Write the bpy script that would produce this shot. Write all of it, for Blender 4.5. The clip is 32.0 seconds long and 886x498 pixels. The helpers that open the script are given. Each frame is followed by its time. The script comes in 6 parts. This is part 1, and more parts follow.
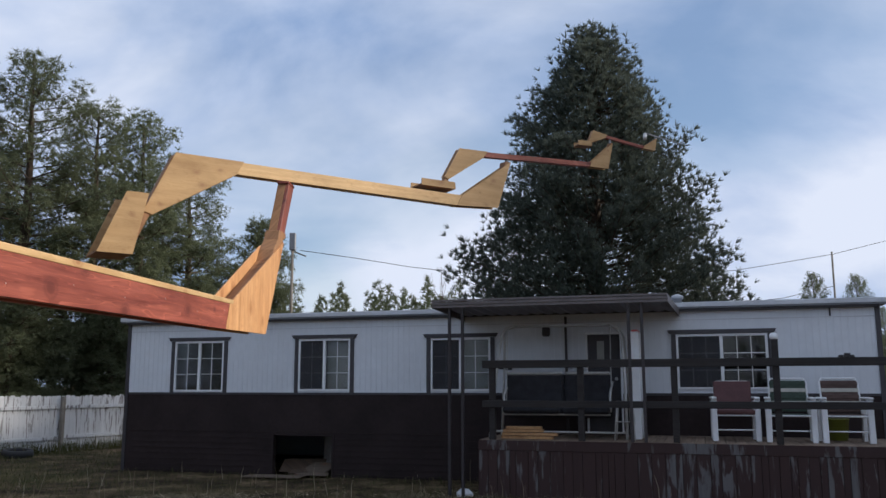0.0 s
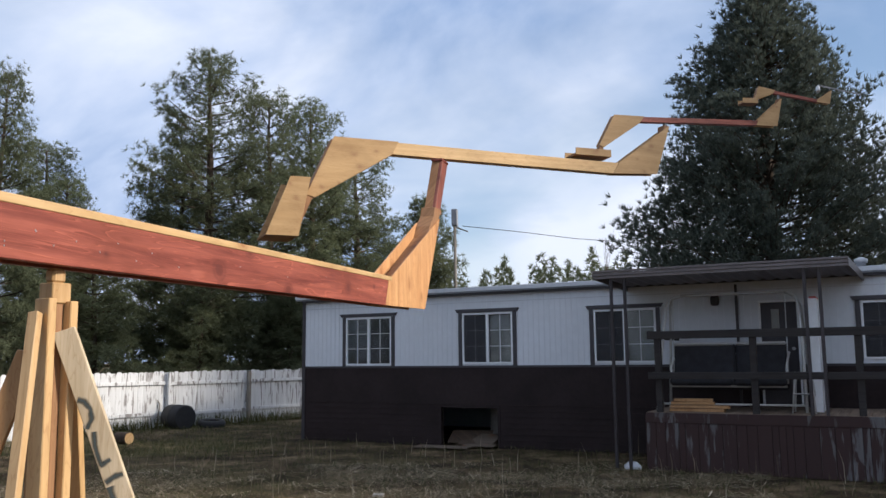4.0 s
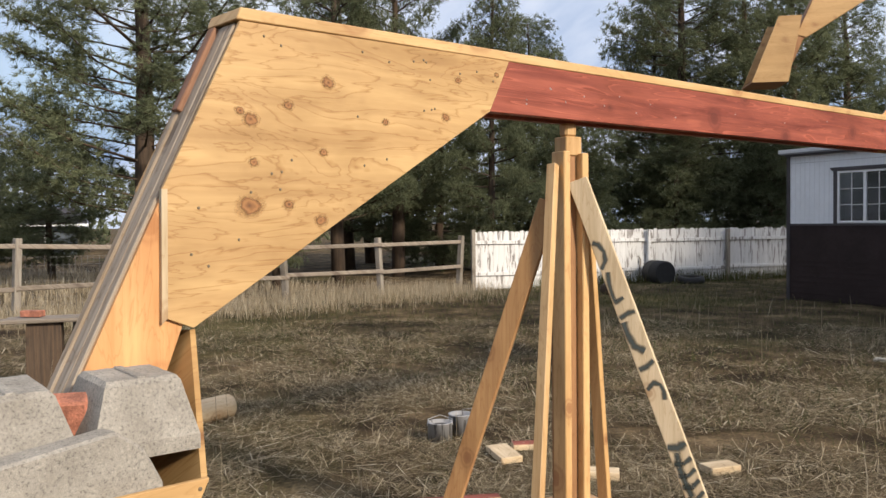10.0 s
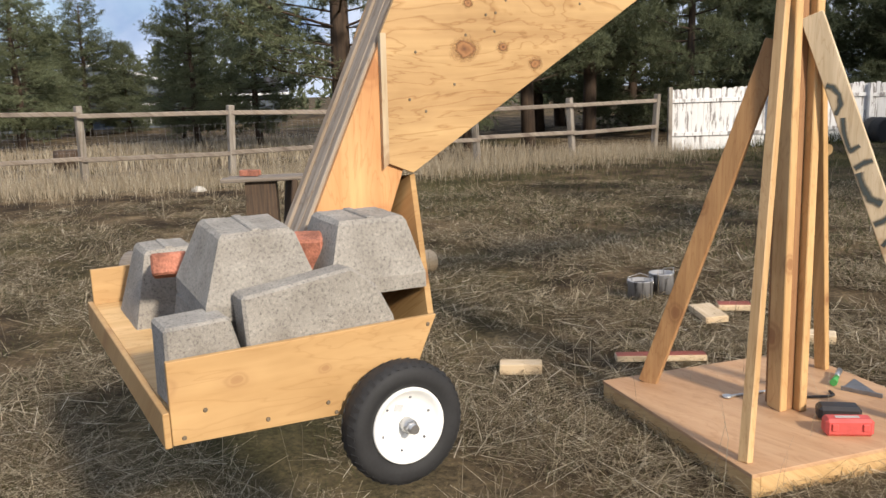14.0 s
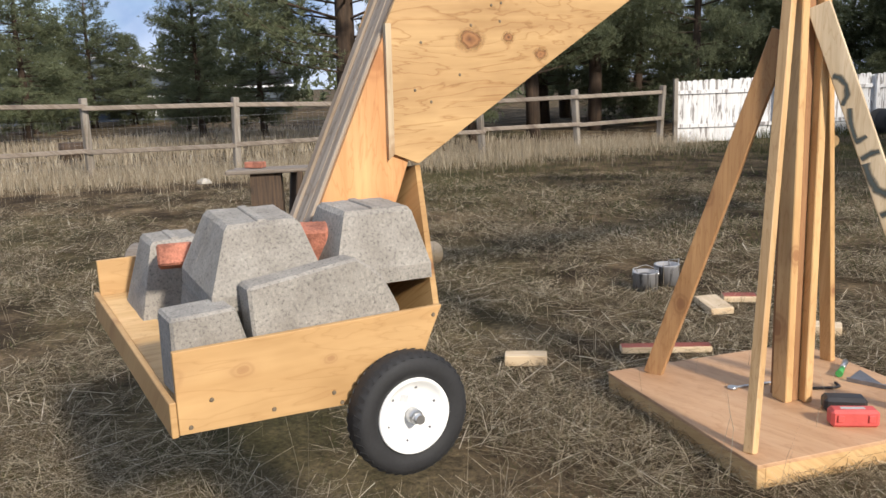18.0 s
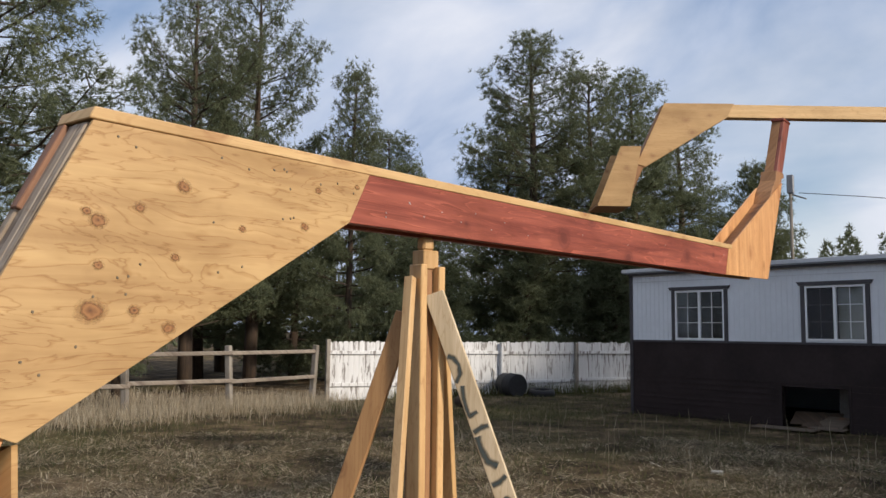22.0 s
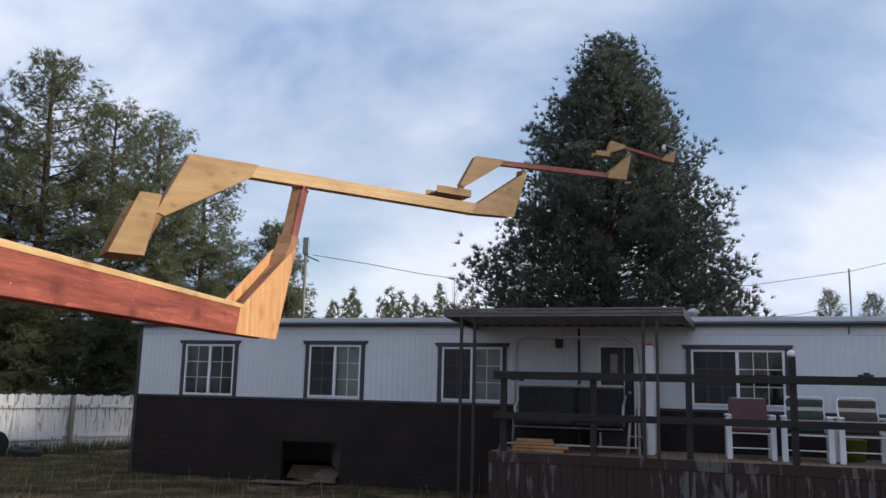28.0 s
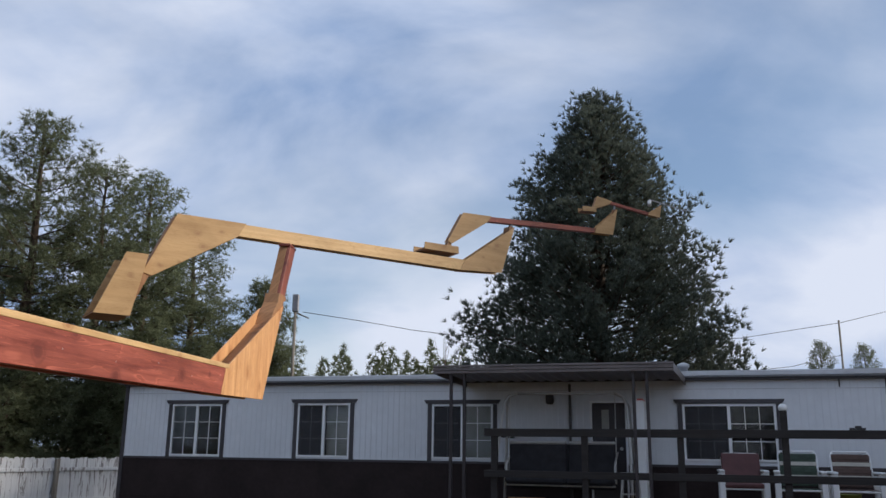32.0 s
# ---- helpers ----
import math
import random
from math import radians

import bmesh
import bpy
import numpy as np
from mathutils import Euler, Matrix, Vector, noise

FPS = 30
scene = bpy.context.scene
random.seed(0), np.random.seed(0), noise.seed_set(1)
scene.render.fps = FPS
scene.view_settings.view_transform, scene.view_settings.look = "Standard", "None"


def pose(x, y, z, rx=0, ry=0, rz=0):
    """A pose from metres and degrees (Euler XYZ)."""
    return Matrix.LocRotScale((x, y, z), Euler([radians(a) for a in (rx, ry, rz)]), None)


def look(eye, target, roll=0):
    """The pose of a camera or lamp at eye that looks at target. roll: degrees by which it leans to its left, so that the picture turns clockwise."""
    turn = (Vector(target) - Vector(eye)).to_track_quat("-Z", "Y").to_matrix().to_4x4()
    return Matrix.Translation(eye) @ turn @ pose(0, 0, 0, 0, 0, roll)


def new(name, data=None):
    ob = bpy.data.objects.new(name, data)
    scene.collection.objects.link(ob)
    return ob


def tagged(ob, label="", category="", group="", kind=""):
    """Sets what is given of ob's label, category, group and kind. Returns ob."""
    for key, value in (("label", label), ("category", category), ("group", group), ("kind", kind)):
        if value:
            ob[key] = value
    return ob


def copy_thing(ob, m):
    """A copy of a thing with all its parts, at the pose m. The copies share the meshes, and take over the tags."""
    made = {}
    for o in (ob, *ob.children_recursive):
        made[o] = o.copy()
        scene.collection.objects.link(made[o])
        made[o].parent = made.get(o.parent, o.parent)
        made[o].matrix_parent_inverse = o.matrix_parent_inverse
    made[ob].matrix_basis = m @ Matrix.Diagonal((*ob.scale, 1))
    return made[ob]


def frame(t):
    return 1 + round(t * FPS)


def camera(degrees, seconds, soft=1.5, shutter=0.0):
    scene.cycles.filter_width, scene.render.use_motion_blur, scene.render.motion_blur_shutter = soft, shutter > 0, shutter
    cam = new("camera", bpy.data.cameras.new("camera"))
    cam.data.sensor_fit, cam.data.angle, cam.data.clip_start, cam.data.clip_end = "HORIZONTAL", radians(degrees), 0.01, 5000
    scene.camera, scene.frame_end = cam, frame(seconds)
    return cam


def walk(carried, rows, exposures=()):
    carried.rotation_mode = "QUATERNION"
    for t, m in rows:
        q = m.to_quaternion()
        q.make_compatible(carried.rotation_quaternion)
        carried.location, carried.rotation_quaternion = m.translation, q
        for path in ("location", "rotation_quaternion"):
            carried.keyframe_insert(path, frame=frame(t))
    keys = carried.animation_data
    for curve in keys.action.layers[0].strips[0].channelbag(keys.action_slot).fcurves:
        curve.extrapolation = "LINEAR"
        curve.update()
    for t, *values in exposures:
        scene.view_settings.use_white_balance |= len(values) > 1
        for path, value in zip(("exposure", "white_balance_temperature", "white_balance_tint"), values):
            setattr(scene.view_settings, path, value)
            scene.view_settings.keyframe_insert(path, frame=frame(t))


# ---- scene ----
cam = camera(55.5, 32.0)
# seconds, x, y, z, yaw, pitch, roll
PATH = [
    (0, -0.003, 0.019, 1.660, -1.97, 9.14, 0.07),
    (0.5, -0.003, 0.024, 1.664, -0.69, 8.46, 0.37),
    (1, 0.007, 0.034, 1.674, 0.96, 7.66, 0.66),
    (1.5, 0.006, 0.052, 1.680, 2.50, 7.12, 0.78),
    (2, 0.018, 0.065, 1.679, 4.23, 6.81, 0.77),
    (2.5, 0.028, 0.074, 1.677, 5.85, 6.61, 0.63),
    (4.5, 0.097, 0.014, 1.655, 11.71, 7.55, 0.76),
    (5, 0.094, -0.010, 1.652, 15.23, 7.21, 1.06),
    (5.5, 0.093, -0.021, 1.649, 18.61, 6.70, 1.47),
    (6, 0.086, -0.028, 1.644, 21.47, 5.92, 1.79),
    (6.5, 0.074, -0.037, 1.636, 24.38, 4.88, 2.03),
    (7, 0.058, -0.028, 1.634, 27.15, 3.74, 2.17),
    (7.5, 0.038, -0.024, 1.633, 29.94, 2.35, 2.20),
    (8, 0.021, -0.017, 1.623, 32.44, 0.91, 2.32),
    (8.5, 0.012, -0.029, 1.617, 34.37, -0.06, 1.94),
    (9, 0.002, -0.038, 1.613, 36.12, -0.43, 1.25),
    (9.5, -0.007, -0.047, 1.608, 38.17, -0.95, 0.69),
    (10, -0.011, -0.054, 1.604, 40.55, -1.77, 0.62),
    (10.5, -0.020, -0.061, 1.600, 42.74, -2.69, 0.77),
    (11, -0.035, -0.063, 1.594, 44.70, -3.62, 1.12),
    (11.5, -0.053, -0.071, 1.588, 47.02, -4.76, 1.48),
    (12, -0.072, -0.076, 1.582, 49.28, -5.78, 1.85),
    (12.5, -0.085, -0.089, 1.573, 51.54, -6.72, 1.87),
    (13, -0.096, -0.096, 1.563, 52.82, -7.99, 1.76),
    (13.5, -0.101, -0.097, 1.550, 53.07, -9.41, 1.88),
    (14, -0.101, -0.094, 1.542, 53.09, -10.65, 2.00),
    (14.5, -0.101, -0.098, 1.538, 53.08, -11.47, 1.91),
    (15, -0.102, -0.094, 1.536, 53.08, -11.87, 1.85),
    (15.5, -0.106, -0.088, 1.531, 53.38, -12.13, 1.75),
    (17.5, -0.103, -0.097, 1.535, 53.92, -11.80, 2.36),
    (18, -0.101, -0.096, 1.538, 53.41, -11.17, 2.08),
    (18.5, -0.094, -0.099, 1.545, 52.11, -9.48, 1.39),
    (19, -0.082, -0.092, 1.555, 49.88, -6.77, 0.61),
    (19.5, -0.070, -0.086, 1.565, 47.05, -4.61, -0.05),
    (20, -0.058, -0.078, 1.569, 43.80, -2.89, -0.42),
    (20.5, -0.051, -0.059, 1.579, 40.27, -1.50, -0.70),
    (21, -0.040, -0.045, 1.587, 36.91, -0.02, -0.86),
    (21.5, -0.031, -0.044, 1.599, 34.01, 2.90, -0.80),
    (22, -0.017, -0.047, 1.611, 30.81, 5.69, -0.62),
    (22.5, -0.009, -0.035, 1.621, 27.25, 7.50, -0.69),
    (23, -0.016, -0.002, 1.625, 23.87, 8.39, -0.90),
    (23.5, -0.020, 0.029, 1.631, 20.80, 8.94, -0.81),
    (24, -0.019, 0.053, 1.637, 17.70, 9.18, -1.03),
    (24.5, -0.024, 0.090, 1.635, 14.32, 9.37, -1.25),
    (25, -0.038, 0.130, 1.642, 10.85, 9.65, -1.71),
    (25.5, -0.048, 0.168, 1.643, 7.97, 9.81, -2.04),
    (26, -0.036, 0.183, 1.646, 5.81, 9.74, -2.51),
    (26.5, -0.040, 0.178, 1.647, 3.72, 9.96, -2.05),
    (28.5, 0.002, 0.132, 1.692, -1.86, 9.39, -1.29),
    (29, 0.012, 0.132, 1.692, -1.82, 9.13, -1.17),
    (29.5, 0.013, 0.122, 1.692, -1.17, 9.06, -1.24),
    (30, 0.013, 0.111, 1.692, -0.32, 9.26, -0.97),
    (30.5, 0.012, 0.113, 1.693, 0.05, 9.63, -0.74),
    (31, 0.023, 0.101, 1.702, -0.57, 10.53, -0.59),
    (31.5, 0.023, 0.111, 1.702, -1.60, 11.95, -0.61),
    (32, 0.023, 0.121, 1.702, -1.81, 13.41, -0.71),
]
# seconds, stops, kelvin, tint
EXPOSURE = [(0.0, -0.05, 6200, 10), (2.0, 0.05, 6200, 10), (5.0, 0.18, 6300, 10), (6.5, 0.1, 6400, 10), (8.0, 0.08, 6650, 10), (9.5, 0.26, 6850, 10), (13.0, 0.26, 6950, 10),
            (15.0, 0.30, 6400, 10), (18.0, 0.30, 6400, 10), (20.0, 0.26, 6950, 10), (21.0, 0.14, 6950, 10), (22.5, -0.08, 6500, 10), (23.5, 0.19, 6600, 10), (25.0, 0.26, 6450, 10), (26.5, 0.18, 6400, 10), (29.0, 0.06, 6350, 10), (32.0, -0.12, 6250, 10)]
walk(cam, [(t, pose(x, y, z, 90 + pitch, roll, yaw)) for t, x, y, z, yaw, pitch, roll in PATH], EXPOSURE)

# ---- world and sun ----
CLOUD_AT, CLOUD_TURN = (3.5, 1.9, 0.0), 20
SUN_AZ, SUN_EL = 94.0, 28.0      # degrees from +y towards +x, and above the horizon
world = bpy.data.worlds.new("sky")
scene.world = world
world.use_nodes = True
wt = world.node_tree
wt.nodes.clear()
w_out = wt.nodes.new("ShaderNodeOutputWorld")
w_bg = wt.nodes.new("ShaderNodeBackground")
w_sky = wt.nodes.new("ShaderNodeTexSky")
w_sky.sky_type = "NISHITA"
w_sky.sun_disc = False
w_sky.sun_elevation, w_sky.sun_rotation = radians(SUN_EL), radians(SUN_AZ)
w_tc = wt.nodes.new("ShaderNodeTexCoord")
w_sep = wt.nodes.new("ShaderNodeSeparateXYZ")
wt.links.new(w_tc.outputs["Generated"], w_sep.inputs[0])


def wmath(op, a, b=None):
    n = wt.nodes.new("ShaderNodeMath")
    n.operation = op
    for i, v in enumerate((a, b)):
        if v is None:
            continue
        if isinstance(v, (int, float)):
            n.inputs[i].default_value = v
        else:
            wt.links.new(v, n.inputs[i])
    return n.outputs[0]


# clouds on a high flat layer
w_h = wmath("MAXIMUM", wmath("ADD", w_sep.outputs[2], 0.75), 0.10)
w_cv = wt.nodes.new("ShaderNodeCombineXYZ")
wt.links.new(wmath("DIVIDE", w_sep.outputs[0], w_h), w_cv.inputs[0])
wt.links.new(wmath("DIVIDE", w_sep.outputs[1], w_h), w_cv.inputs[1])
wt.links.new(wmath("MULTIPLY", w_sep.outputs[2], 0.6), w_cv.inputs[2])
w_map = wt.nodes.new("ShaderNodeMapping")
w_map.inputs["Location"].default_value = CLOUD_AT
w_map.inputs["Rotation"].default_value = (0, 0, radians(CLOUD_TURN))
w_map.inputs["Scale"].default_value = (0.8, 1.25, 1.0)
wt.links.new(w_cv.outputs[0], w_map.inputs[0])


def cloud_noise(scale, detail, rough, distort):
    n = wt.nodes.new("ShaderNodeTexNoise")
    for key, val in (("Scale", scale), ("Detail", detail), ("Roughness", rough), ("Distortion", distort)):
        n.inputs[key].default_value = val
    wt.links.new(w_map.outputs[0], n.inputs["Vector"])
    return n.outputs["Fac"]


w_n1 = cloud_noise(1.55, 7, 0.50, 0.35)
w_cov = wt.nodes.new("ShaderNodeValToRGB")
w_cov.color_ramp.elements[0].position, w_cov.color_ramp.elements[1].position = 0.26, 0.46
wt.links.new(w_n1, w_cov.inputs[0])
w_shade = wt.nodes.new("ShaderNodeValToRGB")
for pos, col in ((0.36, (2.1, 2.95, 4.6, 1)), (0.48, (3.8, 4.45, 5.8, 1)), (0.62, (5.7, 6.0, 6.8, 1))):
    el = w_shade.color_ramp.elements.new(pos)
    el.color = col
w_shade.color_ramp.elements.remove(w_shade.color_ramp.elements[0])
w_shade.color_ramp.elements.remove(w_shade.color_ramp.elements[len(w_shade.color_ramp.elements) - 1])
wt.links.new(cloud_noise(3.3, 8, 0.52, 0.3), w_shade.inputs[0])
w_mix = wt.nodes.new("ShaderNodeMix")
w_mix.data_type = "RGBA"
wt.links.new(w_cov.outputs[0], w_mix.inputs["Factor"])
wt.links.new(w_sky.outputs[0], w_mix.inputs["A"])
wt.links.new(w_shade.outputs[0], w_mix.inputs["B"])
wt.links.new(w_mix.outputs["Result"], w_bg.inputs["Color"])
w_bg.inputs["Strength"].default_value = 0.14
wt.links.new(w_bg.outputs[0], w_out.inputs[0])

sun = new("sun", bpy.data.lights.new("sun", "SUN"))
sun.data.energy, sun.data.angle, sun.data.color = 4.6, radians(5.0), (1.0, 0.90, 0.77)
sun_dir = Vector((math.sin(radians(SUN_AZ)) * math.cos(radians(SUN_EL)), math.cos(radians(SUN_AZ)) * math.cos(radians(SUN_EL)), math.sin(radians(SUN_EL))))
sun.matrix_world = look(sun_dir * 60, (0, 0, 0))


# ---- materials ----
def mat(name, rough=0.7, metal=0.0):
    m = bpy.data.materials.new(name)
    m.use_nodes = True
    b = m.node_tree.nodes["Principled BSDF"]
    b.inputs["Roughness"].default_value, b.inputs["Metallic"].default_value = rough, metal
    return m, m.node_tree, b


def node(nt, kind, **kw):
    n = nt.nodes.new(kind)
    for k, v in kw.items():
        n.inputs[k].default_value = v
    return n


def coords(nt, scale=(1, 1, 1), seeded=True):
    """Object coordinates, stretched, with an offset of its own for every object."""
    tc = nt.nodes.new("ShaderNodeTexCoord")
    mp = nt.nodes.new("ShaderNodeMapping")
    mp.inputs["Scale"].default_value = scale
    nt.links.new(tc.outputs["Object"], mp.inputs["Vector"])
    if seeded:
        oi = nt.nodes.new("ShaderNodeObjectInfo")
        mu = nt.nodes.new("ShaderNodeMath")
        mu.operation = "MULTIPLY"
        mu.inputs[1].default_value = 37.0
        nt.links.new(oi.outputs["Random"], mu.inputs[0])
        nt.links.new(mu.outputs[0], mp.inputs["Location"])
    return mp.outputs[0]


def ramp(nt, src, stops):
    r = nt.nodes.new("ShaderNodeValToRGB")
    e = r.color_ramp.elements
    while len(e) < len(stops):
        e.new(0.5)
    for el, (pos, col) in zip(e, stops):
        el.position, el.color = pos, (*col, 1)
    nt.links.new(src, r.inputs[0])
    return r.outputs[0]


def mixc(nt, fac, a, b, kind="MIX"):
    m = nt.nodes.new("ShaderNodeMix")
    m.data_type, m.blend_type = "RGBA", kind
    for key, v in (("Factor", fac), ("A", a), ("B", b)):
        if isinstance(v, (int, float)):
            m.inputs[key].default_value = v
        elif isinstance(v, tuple):
            m.inputs[key].default_value = (*v, 1)
        else:
            nt.links.new(v, m.inputs[key])
    return m.outputs["Result"]


def bump(nt, b, src, strength, dist=0.005):
    n = node(nt, "ShaderNodeBump", Strength=strength, Distance=dist)
    nt.links.new(src, n.inputs["Height"])
    nt.links.new(n.outputs[0], b.inputs["Normal"])


def noise_of(nt, vec, scale, detail=5, rough=0.55, distort=0.0):
    n = node(nt, "ShaderNodeTexNoise", Scale=scale, Detail=detail, Roughness=rough, Distortion=distort)
    nt.links.new(vec, n.inputs["Vector"])
    return n.outputs["Fac"]


def vary(nt, colour, amount):
    """Lighter or darker from object to object."""
    oi = nt.nodes.new("ShaderNodeObjectInfo")
    r = ramp(nt, oi.outputs["Random"], [(0, (1 - amount,) * 3), (1, (1 + amount,) * 3)])
    return mixc(nt, 1.0, colour, r, "MULTIPLY")


WOOD_TONE = 0.84     # all sawn wood a little deeper than the swatches


def wood(name, dark, light, axis=0, rough=0.62, knots=(0.18, 0.07, 0.03), knot_scale=3.0, grain=14.0, spread=0.10, figure=0.5, tilt=0.0, knot=1.0, rings=11.0, wave=4, ink=(0.62, 0.49, 0.36), inked=0.10, flow=(1.5, 7.5)):
    """Sawn wood with its grain along one axis: fine grain, wavy growth figure, blotches and knots."""
    m, nt, b = mat(name, rough)
    dark, light = tuple(c * WOOD_TONE for c in dark), tuple(c * WOOD_TONE for c in light)
    tc = nt.nodes.new("ShaderNodeTexCoord")
    rt = nt.nodes.new("ShaderNodeMapping")
    rt.inputs["Rotation"].default_value = (0, radians(tilt), 0)
    nt.links.new(tc.outputs["Object"], rt.inputs["Vector"])
    sp = nt.nodes.new("ShaderNodeSeparateXYZ")
    nt.links.new(rt.outputs[0], sp.inputs[0])
    oi = nt.nodes.new("ShaderNodeObjectInfo")

    def add(a, bb, k):
        n = nt.nodes.new("ShaderNodeMath")
        n.operation = "MULTIPLY_ADD"
        nt.links.new(a, n.inputs[0])
        n.inputs[1].default_value = k
        if isinstance(bb, (int, float)):
            n.inputs[2].default_value = bb
        else:
            nt.links.new(bb, n.inputs[2])
        return n.outputs[0]

    cross = [add(sp.outputs[1], sp.outputs[2], 0.8), add(sp.outputs[0], sp.outputs[2], 0.8), add(sp.outputs[1], sp.outputs[0], 0.8)][axis]

    def plane(sa, sc):
        cb = nt.nodes.new("ShaderNodeCombineXYZ")
        nt.links.new(add(oi.outputs["Random"], add(sp.outputs[axis], 0.0, sa), 31.0), cb.inputs[0])
        nt.links.new(add(cross, 0.0, sc), cb.inputs[1])
        nt.links.new(add(oi.outputs["Random"], 0.0, 17.0), cb.inputs[2])
        return cb.outputs[0]

    g = noise_of(nt, plane(1.2, grain * 3.0), 1.0, 5, 0.6, 0.3)
    broad = noise_of(nt, plane(*flow), 1.0, wave, 0.55, 0.7)
    fr = nt.nodes.new("ShaderNodeMath")
    fr.operation = "FRACT"
    nt.links.new(add(broad, 0.0, rings), fr.inputs[0])
    line = ramp(nt, fr.outputs[0], [(0.0, ink), (inked, (0.97, 0.95, 0.92)), (0.80, (1.03, 1.02, 1.0)), (1.0, (0.80, 0.70, 0.58))])
    c = ramp(nt, g, [(0.28, dark), (0.72, light)])
    c = mixc(nt, figure, c, line, "MULTIPLY")
    blot = noise_of(nt, plane(1.1, 2.2), 1.6, 4, 0.6)
    c = mixc(nt, 1.0, c, ramp(nt, blot, [(0.30, (0.80, 0.76, 0.70)), (0.50, (1, 1, 1)), (0.72, (1.10, 1.10, 1.10))]), "MULTIPLY")
    vo = node(nt, "ShaderNodeTexVoronoi", Scale=knot_scale)
    vo.voronoi_dimensions = "2D"
    warp = nt.nodes.new("ShaderNodeVectorMath")
    warp.operation = "ADD"
    wn = nt.nodes.new("ShaderNodeTexNoise")
    wn.inputs["Scale"].default_value = 14.0
    base = plane(0.8, 1.0)
    nt.links.new(base, wn.inputs["Vector"])
    sc = nt.nodes.new("ShaderNodeVectorMath")
    sc.operation = "SCALE"
    sc.inputs["Scale"].default_value = 0.035
    nt.links.new(wn.outputs["Color"], sc.inputs[0])
    nt.links.new(base, warp.inputs[0])
    nt.links.new(sc.outputs[0], warp.inputs[1])
    nt.links.new(warp.outputs[0], vo.inputs["Vector"])
    kk = 0.9 * knot
    sx = nt.nodes.new("ShaderNodeSeparateColor")
    nt.links.new(vo.outputs["Color"], sx.inputs[0])
    dv = nt.nodes.new("ShaderNodeMath")
    dv.operation = "DIVIDE"
    nt.links.new(vo.outputs["Distance"], dv.inputs[0])
    nt.links.new(add(sx.outputs[0], 0.35, 0.9), dv.inputs[1])
    k = ramp(nt, dv.outputs[0], [(0.0, (0.95, 0.95, 0.95)), (0.060, (0.80, 0.80, 0.80)), (0.078, (0.35, 0.35, 0.35)), (0.105, (0.60, 0.60, 0.60)), (0.135, (0.16, 0.16, 0.16)), (0.26, (0, 0, 0))])
    kf = nt.nodes.new("ShaderNodeMath")
    kf.operation = "MULTIPLY"
    kf.inputs[1].default_value = kk
    nt.links.new(k, kf.inputs[0])
    c = mixc(nt, kf.outputs[0], c, knots)
    c = vary(nt, c, spread)
    nt.links.new(c, b.inputs["Base Color"])
    bump(nt, b, g, 0.25, 0.003)
    return m


PLY = wood("plywood", (0.38, 0.213, 0.08), (0.55, 0.35, 0.147), 0, 0.6, (0.17, 0.070, 0.026), 5.0, 5.0, 0.06, 0.78)
GUSSET = wood("knotty_gusset_plywood", (0.43, 0.255, 0.108), (0.65, 0.435, 0.205), 0, 0.6, (0.17, 0.070, 0.026), 5.0, 5.0, 0.04, 0.85, 0, 0.12)
PLY_PALE = wood("pale_plywood", (0.47, 0.28, 0.115), (0.59, 0.375, 0.17), 0, 0.6, (0.20, 0.08, 0.03), 4.0, 5.0, 0.05, 0.35, 0, 0.6)
PLY_WARM = wood("warm_plywood", (0.56, 0.265, 0.10), (0.78, 0.445, 0.205), 2, 0.6, (0.28, 0.10, 0.03), 2.4, 6.0, 0.05, 0.5, 0, 0.8)
PLY_DECK = wood("plywood_floor", (0.50, 0.285, 0.15), (0.66, 0.42, 0.245), 0, 0.65, (0.20, 0.09, 0.04), 1.6, 5.0, 0.05, 0.4, 0, 0.4)
PINE = wood("fresh_lumber", (0.58, 0.36, 0.155), (0.74, 0.51, 0.26), 0, 0.62, (0.30, 0.13, 0.05), 2.2, 10.0)
OFFCUT = wood("sunbleached_offcut", (0.56, 0.42, 0.26), (0.74, 0.60, 0.42), 0, 0.7, (0.34, 0.20, 0.10), 2.2, 10.0)
PINE_PALE_Z = wood("pale_upright_lumber", (0.53, 0.33, 0.15), (0.68, 0.46, 0.24), 2, 0.62, (0.30, 0.13, 0.05), 2.2, 10.0)
PINE_BROWN = wood("toned_lumber", (0.38, 0.20, 0.085), (0.56, 0.33, 0.15), 2, 0.65, (0.18, 0.08, 0.035), 2.4, 10.0)
PINE_Z = wood("fresh_upright_lumber", (0.56, 0.33, 0.135), (0.74, 0.49, 0.24), 2, 0.62, (0.24, 0.10, 0.04), 2.4, 10.0)
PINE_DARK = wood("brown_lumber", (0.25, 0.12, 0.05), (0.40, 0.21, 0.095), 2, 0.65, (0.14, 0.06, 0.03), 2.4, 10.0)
RED = wood("red_stained_wood", (0.165, 0.030, 0.019), (0.43, 0.118, 0.076), 0, 0.55, (0.10, 0.018, 0.011), 2.6, 6.0, 0.06, 1.0, 0, 1.0, 13.0, 2, (1.50, 1.62, 1.60), 0.20, (0.62, 9.5))
RED_Z = wood("red_stained_upright", (0.19, 0.046, 0.030), (0.34, 0.105, 0.068), 2, 0.55, (0.10, 0.02, 0.012), 2.6, 6.0)
GREY = wood("weathered_wood", (0.14, 0.115, 0.095), (0.35, 0.30, 0.25), 0, 0.85, (0.10, 0.075, 0.06), 2.0, 18.0, 0.12, 0.6)
